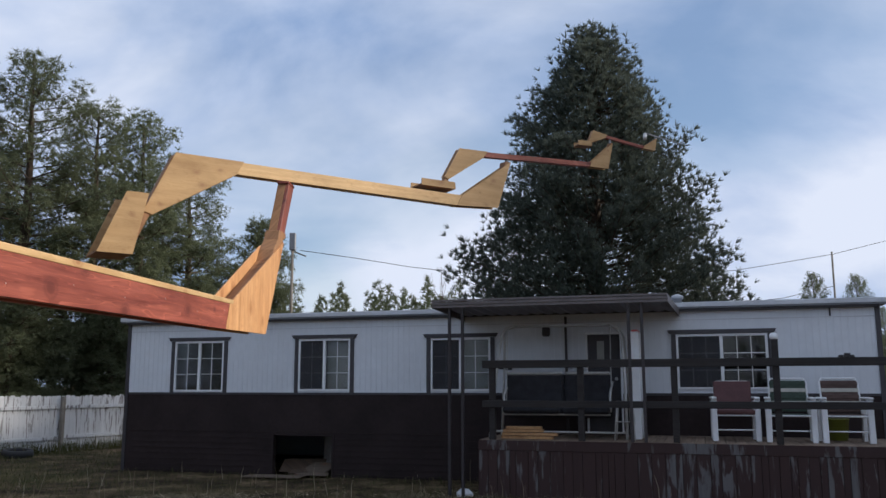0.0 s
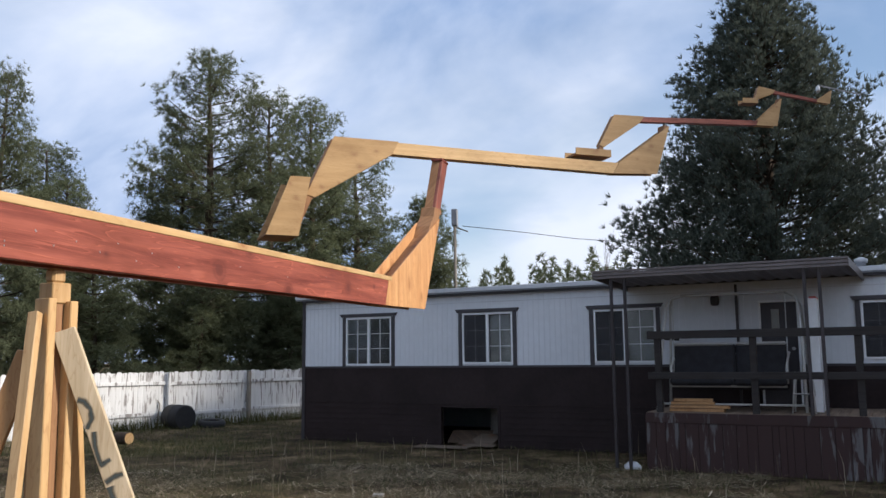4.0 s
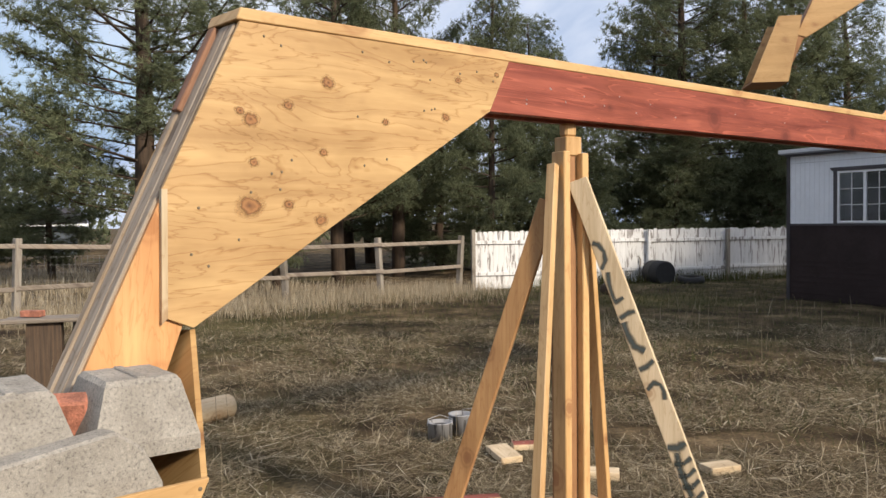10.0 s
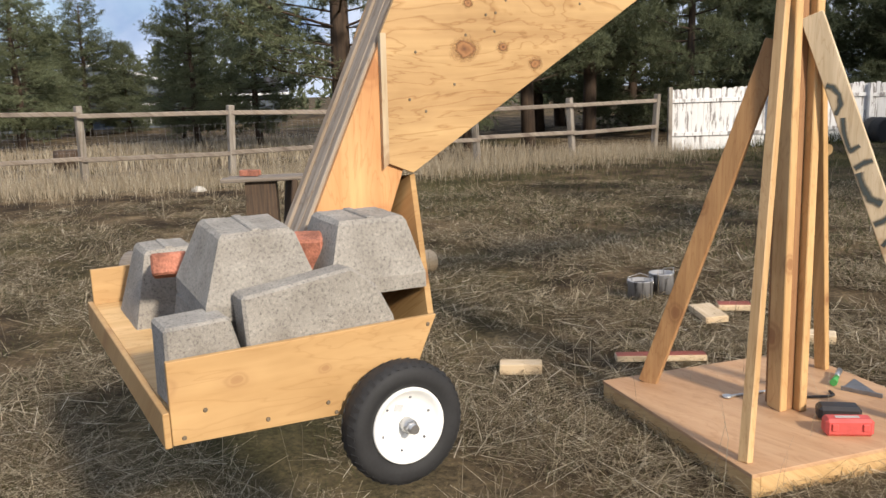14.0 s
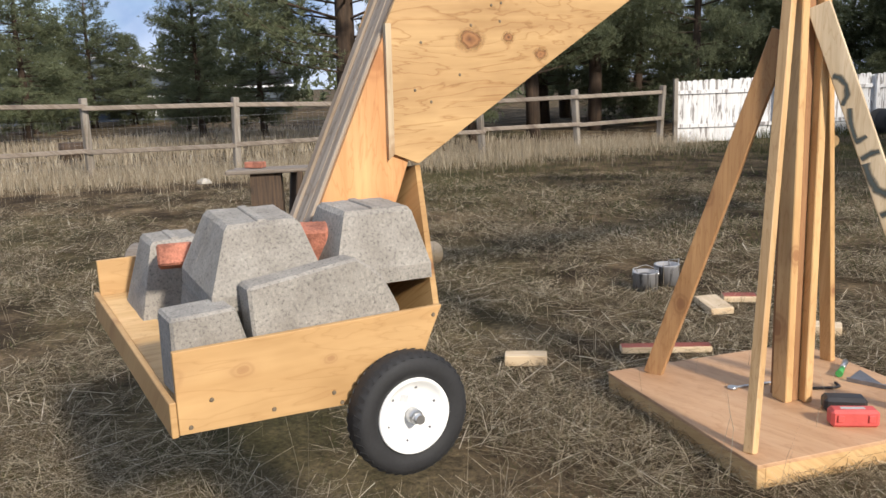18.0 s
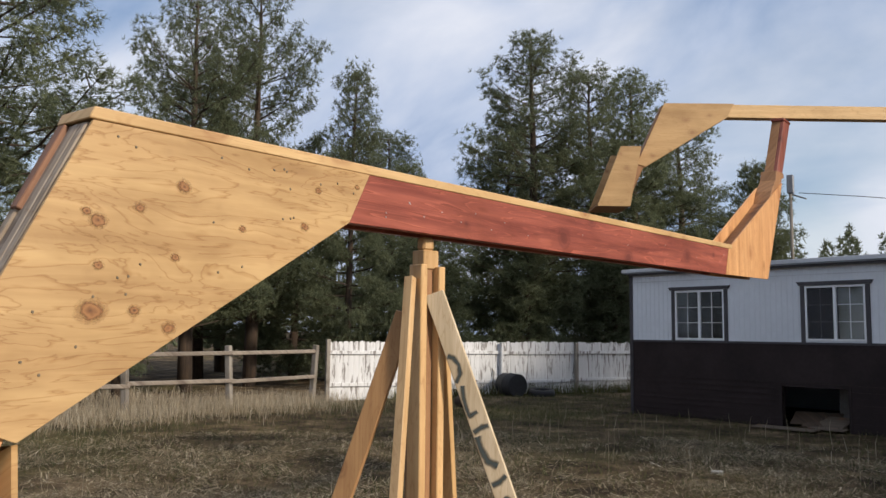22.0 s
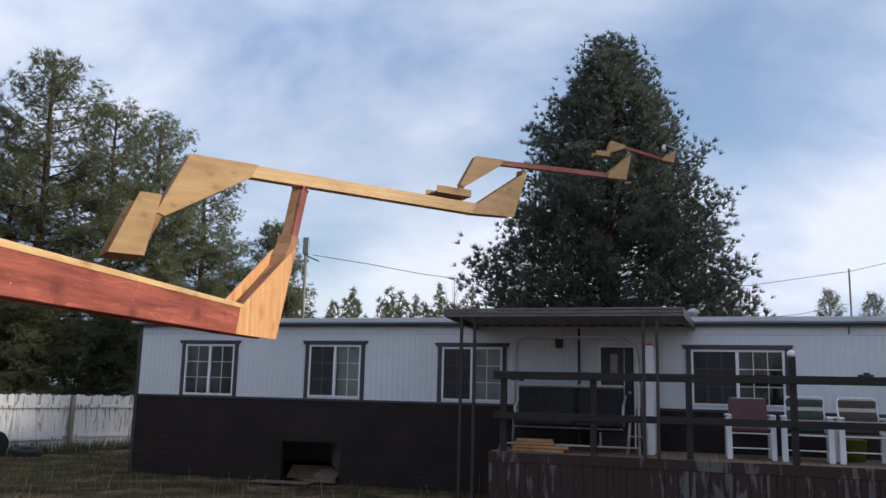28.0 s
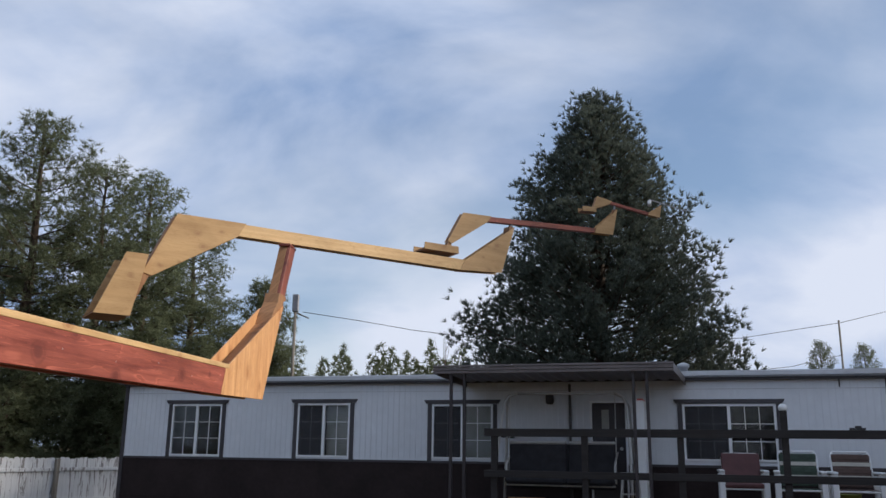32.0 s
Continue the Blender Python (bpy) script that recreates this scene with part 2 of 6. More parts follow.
GREY_LEG = wood("weathered_leg", (0.27, 0.215, 0.16), (0.58, 0.48, 0.38), 0, 0.85, (0.14, 0.10, 0.07), 2.0, 22.0, 0.10, 0.7, 64.0)
LEGCAP = wood("reddish_strip_wood", (0.16, 0.075, 0.042), (0.27, 0.135, 0.078), 0, 0.7, (0.1, 0.05, 0.03), 2.0, 14.0, 0.05, 0.5, 64.0)
SPRAYED = wood("grey_beige_lumber", (0.50, 0.39, 0.25), (0.66, 0.54, 0.38), 2, 0.7, (0.30, 0.18, 0.09), 2.0, 10.0)
GREY_Z = wood("weathered_posts", (0.15, 0.13, 0.11), (0.35, 0.32, 0.28), 2, 0.85, (0.10, 0.08, 0.06), 2.0, 18.0, 0.12, 0.5)
DECKWOOD = wood("dark_deck_wood", (0.015, 0.012, 0.012), (0.042, 0.036, 0.034), 0, 0.8, (0.02, 0.015, 0.012), 1.5, 14.0)
DECKBOARD = wood("deck_boards", (0.16, 0.11, 0.075), (0.32, 0.24, 0.18), 1, 0.8, (0.1, 0.07, 0.05), 1.5, 12.0)
CHARRED = wood("dark_stump_wood", (0.035, 0.025, 0.018), (0.12, 0.075, 0.045), 2, 0.85, (0.02, 0.015, 0.01), 2.0, 12.0)
BARK = wood("bark", (0.030, 0.021, 0.015), (0.11, 0.072, 0.047), 2, 0.9, (0.03, 0.02, 0.015), 2.0, 4.0, 0.15, 0.7)


def plain(name, col, rough=0.6, metal=0.0, var=0.12, scale=6.0, bumps=0.15, spread=0.05, gloss=0.5):
    m, nt, b = mat(name, rough, metal)
    b.inputs["Specular IOR Level"].default_value = gloss
    v = coords(nt)
    n1, n2 = noise_of(nt, v, scale, 5), noise_of(nt, v, scale * 9, 4)
    a = tuple(min(1, c * (1 - var)) for c in col)
    z = tuple(min(1, c * (1 + var)) for c in col)
    c = ramp(nt, n1, [(0.3, a), (0.7, z)])
    c = mixc(nt, 1.0, c, ramp(nt, n2, [(0.3, (1 - var / 2,) * 3), (0.7, (1 + var / 2,) * 3)]), "MULTIPLY")
    nt.links.new(vary(nt, c, spread), b.inputs["Base Color"])
    if bumps:
        bump(nt, b, n2, bumps, 0.003)
    return m


def peeling(name, paint, bare, amount, axis=2, scale=3.0, rough=0.75):
    """Old paint with bare weathered wood showing in streaks."""
    m, nt, b = mat(name, rough)
    s = [scale * 4] * 3
    s[axis] = scale * 0.5
    v = coords(nt, tuple(s))
    n1 = noise_of(nt, v, 1.0, 7, 0.65, 0.6)
    big = noise_of(nt, coords(nt, (0.9, 0.9, 0.9), False), 0.9, 3)
    ad = nt.nodes.new("ShaderNodeMath")
    ad.operation = "MULTIPLY_ADD"
    ad.inputs[1].default_value, ad.inputs[2].default_value = 0.6, -0.30
    nt.links.new(big, ad.inputs[0])
    sm = nt.nodes.new("ShaderNodeMath")
    nt.links.new(n1, sm.inputs[0])
    nt.links.new(ad.outputs[0], sm.inputs[1])
    k = ramp(nt, sm.outputs[0], [(1 - amount - 0.02, (0, 0, 0)), (1 - amount + 0.03, (1, 1, 1))])
    g = noise_of(nt, coords(nt, (22, 22, 1.5)), 1.0, 4)
    pc = ramp(nt, g, [(0.3, tuple(c * 0.86 for c in paint)), (0.7, paint)])
    bc = ramp(nt, g, [(0.3, tuple(c * 0.7 for c in bare)), (0.7, bare)])
    nt.links.new(vary(nt, mixc(nt, k, pc, bc), 0.06), b.inputs["Base Color"])
    bump(nt, b, n1, 0.2, 0.002)
    return m


SIDING = plain("white_metal_siding", (0.66, 0.68, 0.71), 0.45, 0, 0.07, 0.8, 0.03, 0.02)
BROWN = plain("dark_brown_siding", (0.029, 0.020, 0.0195), 0.75, 0, 0.25, 1.5, 0.1, 0.10, 0.2)
TRIM_DARK = plain("dark_trim_paint", (0.045, 0.040, 0.045), 0.5, 0, 0.2, 4, 0.05)
ROOF_METAL = plain("roof_metal", (0.55, 0.56, 0.58), 0.4, 0.2, 0.12, 1.2, 0.05)
ROOF_DARK = plain("grey_roof_sheet", (0.20, 0.21, 0.23), 0.6, 0, 0.2, 1.0, 0.1)
CANOPY = plain("aged_metal_awning", (0.15, 0.13, 0.125), 0.5, 0.2, 0.2, 2, 0.05)
WHITE = plain("white_vinyl", (0.78, 0.79, 0.80), 0.4, 0, 0.05, 3, 0.02)
WHITE_RIM = plain("white_enamel", (0.80, 0.81, 0.80), 0.3, 0, 0.04, 8, 0.02)
FENCE = peeling("white_fence_paint", (0.66, 0.66, 0.66), (0.28, 0.26, 0.25), 0.445)
SKIRT = peeling("peeling_deck_skirt", (0.036, 0.015, 0.013), (0.13, 0.122, 0.122), 0.40, 2, 1.6, 0.75)
STEEL = plain("zinc_steel", (0.55, 0.55, 0.55), 0.35, 0.9, 0.1, 20, 0.03)
DULL_STEEL = plain("dull_steel", (0.22, 0.22, 0.23), 0.5, 0.7, 0.2, 10, 0.05)
TUBE = plain("painted_tube", (0.50, 0.49, 0.47), 0.45, 0.2, 0.12, 6, 0.03)
POSTBROWN = plain("brown_steel_post", (0.040, 0.033, 0.035), 0.5, 0.2, 0.2, 4, 0.03)
RUBBER = plain("black_rubber", (0.016, 0.016, 0.017), 0.75, 0, 0.25, 12, 0.2)
REDPLASTIC = plain("red_plastic", (0.55, 0.085, 0.075), 0.5, 0, 0.12, 14, 0.05)
BLACKPLASTIC = plain("black_plastic", (0.025, 0.023, 0.024), 0.45, 0, 0.2, 14, 0.05)
GREENPLASTIC = plain("green_plastic", (0.06, 0.30, 0.08), 0.35, 0, 0.1, 14, 0.03)
BRICK = plain("red_brick", (0.33, 0.13, 0.085), 0.9, 0, 0.55, 16, 1.0)
SCREW = plain("dark_screw_head", (0.15, 0.115, 0.075), 0.6, 0.0, 0.2, 30, 0)
CAN = peeling("paint_splashed_can", (0.31, 0.31, 0.32), (0.11, 0.11, 0.115), 0.45, 2, 4.0, 0.6)
DARKCLOTH = plain("dark_cushion_fabric", (0.026, 0.026, 0.031), 0.9, 0, 0.3, 8, 0.3)
MAROON = plain("maroon_vinyl", (0.095, 0.033, 0.033), 0.6, 0, 0.2, 5, 0.1)
GREENWEB = plain("green_webbing", (0.05, 0.075, 0.055), 0.8, 0, 0.2, 12, 0.2)
BROWNWEB = plain("brown_webbing", (0.10, 0.065, 0.055), 0.8, 0, 0.2, 12, 0.2)
CREAM = plain("cream_webbing", (0.55, 0.53, 0.47), 0.8, 0, 0.1, 12, 0.1)
OLIVE = plain("yellow_green_bucket", (0.22, 0.24, 0.04), 0.5, 0, 0.1, 6, 0.05)
CURTAIN = plain("pale_blind", (0.36, 0.36, 0.33), 0.9, 0, 0.1, 3, 0.1)
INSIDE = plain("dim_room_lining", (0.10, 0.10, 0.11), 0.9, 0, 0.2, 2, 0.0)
BLUEGREY = plain("blue_grey_siding", (0.045, 0.062, 0.085), 0.6, 0, 0.12, 1.0, 0.05)
CABLE = plain("black_cable", (0.02, 0.02, 0.022), 0.6, 0, 0.1, 4, 0)
ROCK = plain("pale_stone", (0.48, 0.45, 0.40), 0.9, 0, 0.2, 10, 0.5)
PAPER = plain("silver_label", (0.55, 0.56, 0.57), 0.5, 0.2, 0.1, 30, 0)

CONCRETE, _nt, _b = mat("cast_concrete", 0.92)
_v = coords(_nt)
_n = noise_of(_nt, _v, 9, 5)
_f = noise_of(_nt, _v, 130, 5, 0.78)
_c = mixc(_nt, 1.0, ramp(_nt, _n, [(0.3, (0.225, 0.208, 0.185)), (0.7, (0.335, 0.315, 0.285))]), ramp(_nt, _f, [(0.36, (0.46, 0.46, 0.46)), (0.45, (0.93, 0.93, 0.93)), (0.58, (1.08, 1.07, 1.05)), (0.70, (1.45, 1.44, 1.40))]), "MULTIPLY")
_nt.links.new(vary(_nt, _c, 0.06), _b.inputs["Base Color"])
bump(_nt, _b, _f, 0.7, 0.005)

GLASS, _nt, _b = mat("window_glass", 0.04)
_b.inputs["Base Color"].default_value = (0.75, 0.78, 0.8, 1)
_b.inputs["Transmission Weight"].default_value = 1.0
_b.inputs["IOR"].default_value = 1.45

KNOT, _nt, _b = mat("knot_in_plywood", 0.6)
_tc = _nt.nodes.new("ShaderNodeTexCoord")
_wn = node(_nt, "ShaderNodeTexNoise", Scale=2.2, Detail=5.0)
_oi = _nt.nodes.new("ShaderNodeObjectInfo")
_of = _nt.nodes.new("ShaderNodeVectorMath")
_of.operation = "MULTIPLY_ADD"
_of.inputs[1].default_value = (1.0, 0.0, 1.0)
_cb = _nt.nodes.new("ShaderNodeCombineXYZ")
for _i in range(3):
    _nt.links.new(_oi.outputs["Random"], _cb.inputs[_i])
_sc = _nt.nodes.new("ShaderNodeVectorMath")
_sc.operation = "SCALE"
_sc.inputs["Scale"].default_value = 40.0
_nt.links.new(_cb.outputs[0], _sc.inputs[0])
_nt.links.new(_tc.outputs["Object"], _of.inputs[0])
_nt.links.new(_sc.outputs[0], _of.inputs[2])
_nt.links.new(_of.outputs[0], _wn.inputs["Vector"])
_fl = _nt.nodes.new("ShaderNodeVectorMath")
_fl.operation = "MULTIPLY"
_fl.inputs[1].default_value = (0.76, 0.0, 1.0)
_nt.links.new(_tc.outputs["Object"], _fl.inputs[0])
_ln = _nt.nodes.new("ShaderNodeVectorMath")
_ln.operation = "LENGTH"
_nt.links.new(_fl.outputs[0], _ln.inputs[0])
_rd = _nt.nodes.new("ShaderNodeMath")
_rd.operation = "MULTIPLY_ADD"
_rd.inputs[1].default_value = 0.55
_nt.links.new(_wn.outputs["Fac"], _rd.inputs[0])
_nt.links.new(_ln.outputs["Value"], _rd.inputs[2])
_rr = _nt.nodes.new("ShaderNodeMath")
_rr.operation = "SUBTRACT"
_rr.inputs[1].default_value = 0.27
_nt.links.new(_rd.outputs[0], _rr.inputs[0])
_nt.links.new(ramp(_nt, _rr.outputs[0], [(0.0, (0.09, 0.040, 0.016)), (0.10, (0.23, 0.10, 0.038)), (0.24, (0.38, 0.19, 0.075)), (0.34, (0.21, 0.088, 0.032)), (0.42, (0.36, 0.20, 0.08)), (0.60, (0.40, 0.225, 0.09))]), _b.inputs["Base Color"])
_nt.links.new(ramp(_nt, _rr.outputs[0], [(0.0, (0.92, 0.92, 0.92)), (0.28, (0.80, 0.80, 0.80)), (0.38, (0.62, 0.62, 0.62)), (0.46, (0.22, 0.22, 0.22)), (0.66, (0, 0, 0))]), _b.inputs["Alpha"])

# sprayed lines: dense along the middle, misting out to both sides
SPRAY, _nt, _b = mat("green_black_spray_paint", 0.6)
_b.inputs["Base Color"].default_value = (0.050, 0.062, 0.060, 1)
_uv = _nt.nodes.new("ShaderNodeUVMap")
_se = _nt.nodes.new("ShaderNodeSeparateXYZ")
_nt.links.new(_uv.outputs[0], _se.inputs[0])
_ab = _nt.nodes.new("ShaderNodeMath")
_ab.operation = "ABSOLUTE"
_nt.links.new(_se.outputs[1], _ab.inputs[0])
_ad = _nt.nodes.new("ShaderNodeMath")
_ad.operation = "MULTIPLY_ADD"
_ad.inputs[1].default_value = 0.5
_nt.links.new(noise_of(_nt, coords(_nt), 45, 5, 0.7), _ad.inputs[0])
_nt.links.new(_ab.outputs[0], _ad.inputs[2])
_nt.links.new(ramp(_nt, _ad.outputs[0], [(0.30, (0.92, 0.92, 0.92)), (0.62, (0.72, 0.72, 0.72)), (0.85, (0.30, 0.30, 0.30)), (1.08, (0, 0, 0))]), _b.inputs["Alpha"])

GROUND, _nt, _b = mat("mown_dry_field", 0.95)
_v = coords(_nt, (1, 1, 1), False)
_big = noise_of(_nt, _v, 0.22, 4, 0.55, 0.4)
_mid = noise_of(_nt, _v, 1.1, 7, 0.72)
_fine = noise_of(_nt, _v, 30, 8, 0.80)
_c = ramp(_nt, _mid, [(0.40, (0.032, 0.023, 0.015)), (0.50, (0.078, 0.056, 0.034)), (0.66, (0.225, 0.165, 0.10))])
_c = mixc(_nt, ramp(_nt, _big, [(0.52, (0, 0, 0)), (0.66, (0.5, 0.5, 0.5))]), _c, (0.095, 0.090, 0.036))
_c = mixc(_nt, 1.0, _c, ramp(_nt, _fine, [(0.32, (0.35, 0.35, 0.35)), (0.5, (1, 1, 1)), (0.66, (1.75, 1.70, 1.58))]), "MULTIPLY")
_nt.links.new(_c, _b.inputs["Base Color"])
bump(_nt, _b, _fine, 0.8, 0.03)
_b.inputs["Specular IOR Level"].default_value = 0.08


def leafy(name, dark, mid, light, rough=0.6):
    """Foliage, varied clump by clump."""
    m, nt, b = mat(name, rough)
    geo = nt.nodes.new("ShaderNodeNewGeometry")
    c = ramp(nt, geo.outputs["Random Per Island"], [(0.0, dark), (0.6, mid), (1.0, light)])
    c = vary(nt, c, 0.12)
    nt.links.new(c, b.inputs["Base Color"])
    tl = nt.nodes.new("ShaderNodeBsdfTranslucent")
    nt.links.new(c, tl.inputs["Color"])
    mx = nt.nodes.new("ShaderNodeMixShader")
    b.inputs["Specular IOR Level"].default_value = 0.25
    mx.inputs[0].default_value = 0.42
    nt.links.new(b.outputs[0], mx.inputs[1])
    nt.links.new(tl.outputs[0], mx.inputs[2])
    nt.links.new(mx.outputs[0], nt.nodes["Material Output"].inputs["Surface"])
    return m


NEEDLES = leafy("pine_needles", (0.108, 0.124, 0.070), (0.150, 0.170, 0.096), (0.200, 0.218, 0.126), 0.8)
CEDAR = leafy("cedar_sprays", (0.074, 0.088, 0.074), (0.100, 0.118, 0.094), (0.140, 0.155, 0.116), 0.8)
STRAW = leafy("dry_straw", (0.085, 0.062, 0.036), (0.26, 0.20, 0.125), (0.78, 0.67, 0.48), 0.8)
PALE_STRAW = leafy("bleached_straw", (0.42, 0.34, 0.22), (0.66, 0.56, 0.40), (0.92, 0.84, 0.68), 0.8)
GRASS = leafy("short_grass", (0.050, 0.060, 0.020), (0.094, 0.100, 0.038), (0.19, 0.155, 0.085), 0.8)
TALLGRASS = leafy("tall_dry_grass", (0.25, 0.20, 0.135), (0.41, 0.34, 0.24), (0.58, 0.51, 0.39), 0.8)


# ---- building blocks ----
def part(name, bm, material, parent=None, label=""):
    me = bpy.data.meshes.new(name)
    bm.to_mesh(me)
    bm.free()
    me.materials.append(material)
    ob = new(name, me)
    ob.parent = parent
    if label:
        tagged(ob, label)
    return ob


def thing(name, m, label, category, group="", kind=""):
    ob = new(name)
    ob.empty_display_size = 0.1
    ob.matrix_world = m
    return tagged(ob, label, category, group, kind)


def solid(name, bm, material, m, label, category, group="", kind=""):
    ob = part(name, bm, material)
    ob.matrix_world = m
    return tagged(ob, label, category, group, kind)


def box(x0, x1, y0, y1, z0, z1, bevel=0.0, bm=None):
    own = bmesh.new()
    bmesh.ops.create_cube(own, size=1.0)
    for v in own.verts:
        v.co = Vector((x0 + (v.co.x + 0.5) * (x1 - x0), y0 + (v.co.y + 0.5) * (y1 - y0), z0 + (v.co.z + 0.5) * (z1 - z0)))
    if bevel:
        bmesh.ops.bevel(own, geom=own.edges[:], offset=bevel, segments=1, affect="EDGES")
    return join(bm, own) if bm else own


def join(bm, other):
    """Adds another bmesh to bm."""
    index = {v: bm.verts.new(v.co) for v in other.verts}
    for f in other.faces:
        try:
            nf = bm.faces.new([index[v] for v in f.verts])
            nf.smooth = f.smooth
        except ValueError:
            pass
    other.free()
    return bm


def move(bm, m):
    bmesh.ops.transform(bm, matrix=m, verts=bm.verts)
    return bm


def plate(points, y0, y1, bevel=0.0):
    """A polygon in x and z, from y0 to y1."""
    bm = bmesh.new()
    a = [bm.verts.new((x, y0, z)) for x, z in points]
    b = [bm.verts.new((x, y1, z)) for x, z in points]
    n = len(points)
    bm.faces.new(a)
    bm.faces.new(b[::-1])
    for i in range(n):
        bm.faces.new((a[i], b[i], b[(i + 1) % n], a[(i + 1) % n]))
    bmesh.ops.recalc_face_normals(bm, faces=bm.faces)
    if bevel:
        bmesh.ops.bevel(bm, geom=bm.edges[:], offset=bevel, segments=1, affect="EDGES")
    return bm


def tube(points, r, sides=8, taper=None, cap=True):
    """A round bar along points."""
    bm = bmesh.new()
    rings = []
    pts = [Vector(p) for p in points]
    side = None
    for i, p in enumerate(pts):
        d = (pts[min(i + 1, len(pts) - 1)] - pts[max(i - 1, 0)]).normalized()
        if side is None:
            side = d.orthogonal().normalized()
        side = (side - d * side.dot(d)).normalized()
        up = d.cross(side)
        rr = r if taper is None else r + (taper - r) * i / (len(pts) - 1)
        rings.append([bm.verts.new(p + (side * math.cos(2 * math.pi * k / sides) + up * math.sin(2 * math.pi * k / sides)) * rr) for k in range(sides)])
    for a, b in zip(rings, rings[1:]):
        for k in range(sides):
            bm.faces.new((a[k], a[(k + 1) % sides], b[(k + 1) % sides], b[k])).smooth = True
    if cap:
        bm.faces.new(rings[0][::-1])
        bm.faces.new(rings[-1])
    return bm


def beam(a, b, w, h, bevel=0.004, up=(0, 0, 1)):
    """A straight sawn board from a to b, w across and h high."""
    a, b = Vector(a), Vector(b)
    d = b - a
    bm = box(0, d.length, -w / 2, w / 2, -h / 2, h / 2, bevel)
    x = d.normalized()
    y = Vector(up).cross(x)
    y = y.normalized() if y.length > 1e-4 else Vector((0, 1, 0))
    z = x.cross(y)
    return move(bm, Matrix.Translation(a) @ Matrix((x, y, z)).transposed().to_4x4())


def lathe(profile, sides=24, axis="z", ring=False):
    """A turned shape from radius and height pairs; a ring closes on itself."""
    bm = bmesh.new()
    rings = [[bm.verts.new((r * math.cos(2 * math.pi * k / sides), r * math.sin(2 * math.pi * k / sides), z)) for k in range(sides)] for r, z in profile]
    for a, b in zip(rings, rings[1:] + (rings[:1] if ring else [])):
        for k in range(sides):
            bm.faces.new((a[k], a[(k + 1) % sides], b[(k + 1) % sides], b[k])).smooth = True
    if not ring:
        bm.faces.new(rings[0][::-1])
        bm.faces.new(rings[-1])
    if axis == "y":
        move(bm, pose(0, 0, 0, 90, 0, 0))
    if axis == "x":
        move(bm, pose(0, 0, 0, 0, 90, 0))
    return bm


# ---- ground ----
def lie(x, y):
    """Height of the field."""
    return 0.035 * noise.noise((x * 0.35, y * 0.35, 0.0)) + 0.018 * noise.noise((x * 1.4, y * 1.4, 3.0))


bm = bmesh.new()
xs = [-600, -200, -90] + [-44 + i * 0.8 for i in range(86)] + [90, 200, 600]
ys = [-600, -200, -60] + [-12 + i * 0.8 for i in range(76)] + [90, 200, 700]
grid = [[bm.verts.new((x, y, lie(x, y) if -45 < x < 26 and -13 < y < 50 else 0)) for y in ys] for x in xs]
for i in range(len(xs) - 1):
    for j in range(len(ys) - 1):
        bm.faces.new((grid[i][j], grid[i + 1][j], grid[i + 1][j + 1], grid[i][j + 1])).smooth = True
tagged(part("ground", bm, GROUND), "mown dry brown field with thin grass", "ground", kind="structure")

# ---- tripod stand ----
PIVOT = Vector((-2.03, 3.28, 0))
tri = thing("tripod_stand", pose(-2.06, 3.23, 0, 0, 0, 0), "fresh lumber stand of posts and braces on a plywood platform", "stand")
c0, c1, c2, c3 = [Vector(p) - Vector((-2.06, 3.23, 0)) for p in ((-2.84, 2.89, 0), (-1.77, 2.53, 0), (-1.40, 3.62, 0), (-2.47, 3.98, 0))]
ex, ey = (c1 - c0).normalized(), (c3 - c0).normalized()
W, D = (c1 - c0).length, (c3 - c0).length
turn = Matrix.Translation(c0) @ Matrix((ex, ey, Vector((0, 0, 1)))).transposed().to_4x4()
part("platform_top", move(box(0, W, 0, D, 0.088, 0.104, 0.002), turn), PLY_DECK, tri, "worn brown plywood top")
part("platform_rim", move(box(0.003, W - 0.003, 0.003, 0.041, 0, 0.088, 0.003), turn), PINE, tri, "shaded frame board")
part("platform_rim", move(box(0.003, W - 0.003, D - 0.041, D - 0.003, 0, 0.088, 0.003), turn), PINE, tri)
part("platform_rim", move(box(W - 0.041, W - 0.003, 0.041, D - 0.041, 0, 0.088, 0.003), turn), PINE, tri, "pale frame board")
part("platform_rim", move(box(0.003, 0.041, 0.041, D - 0.041, 0, 0.088, 0.003), turn), PINE_BROWN, tri)
yawm = pose(0, 0, 0, 0, 0, -18.6)
part("post", move(box(-0.045, 0.045, -0.07, -0.032, 0.104, 1.92, 0.004), yawm), PINE_Z, tri)
part("post", move(box(-0.055, 0.035, -0.030, 0.008, 0.104, 1.90, 0.004), yawm), PINE_DARK, tri, "darker centre board")
part("post", move(box(-0.015, 0.075, 0.010, 0.048, 0.104, 1.91, 0.004), yawm), PINE_Z, tri)
part("post", move(box(-0.088, -0.057, -0.045, 0.045, 0.104, 1.80, 0.004), yawm), PINE_DARK, tri)
part("pivot_block", move(box(-0.042, 0.042, -0.055, 0.035, 1.90, 1.985, 0.004), yawm), PINE_Z, tri)
part("pivot_pin", move(box(-0.026, 0.030, -0.045, 0.020, 1.985, 2.045, 0.010), yawm), PINE_Z, tri, "narrow bearing block")
part("brace", beam((-0.62, -0.19, 0.10), (-0.10, -0.02, 1.70), 0.040, 0.088, 0.003), PINE_BROWN, tri, "brown leaning brace")
part("brace", beam((0.207, -0.62, 0.10), (-0.032, -0.09, 1.86), 0.038, 0.044, 0.003, (1, 0, 0)), PINE_PALE_Z, tri, "pale narrow leaning brace")
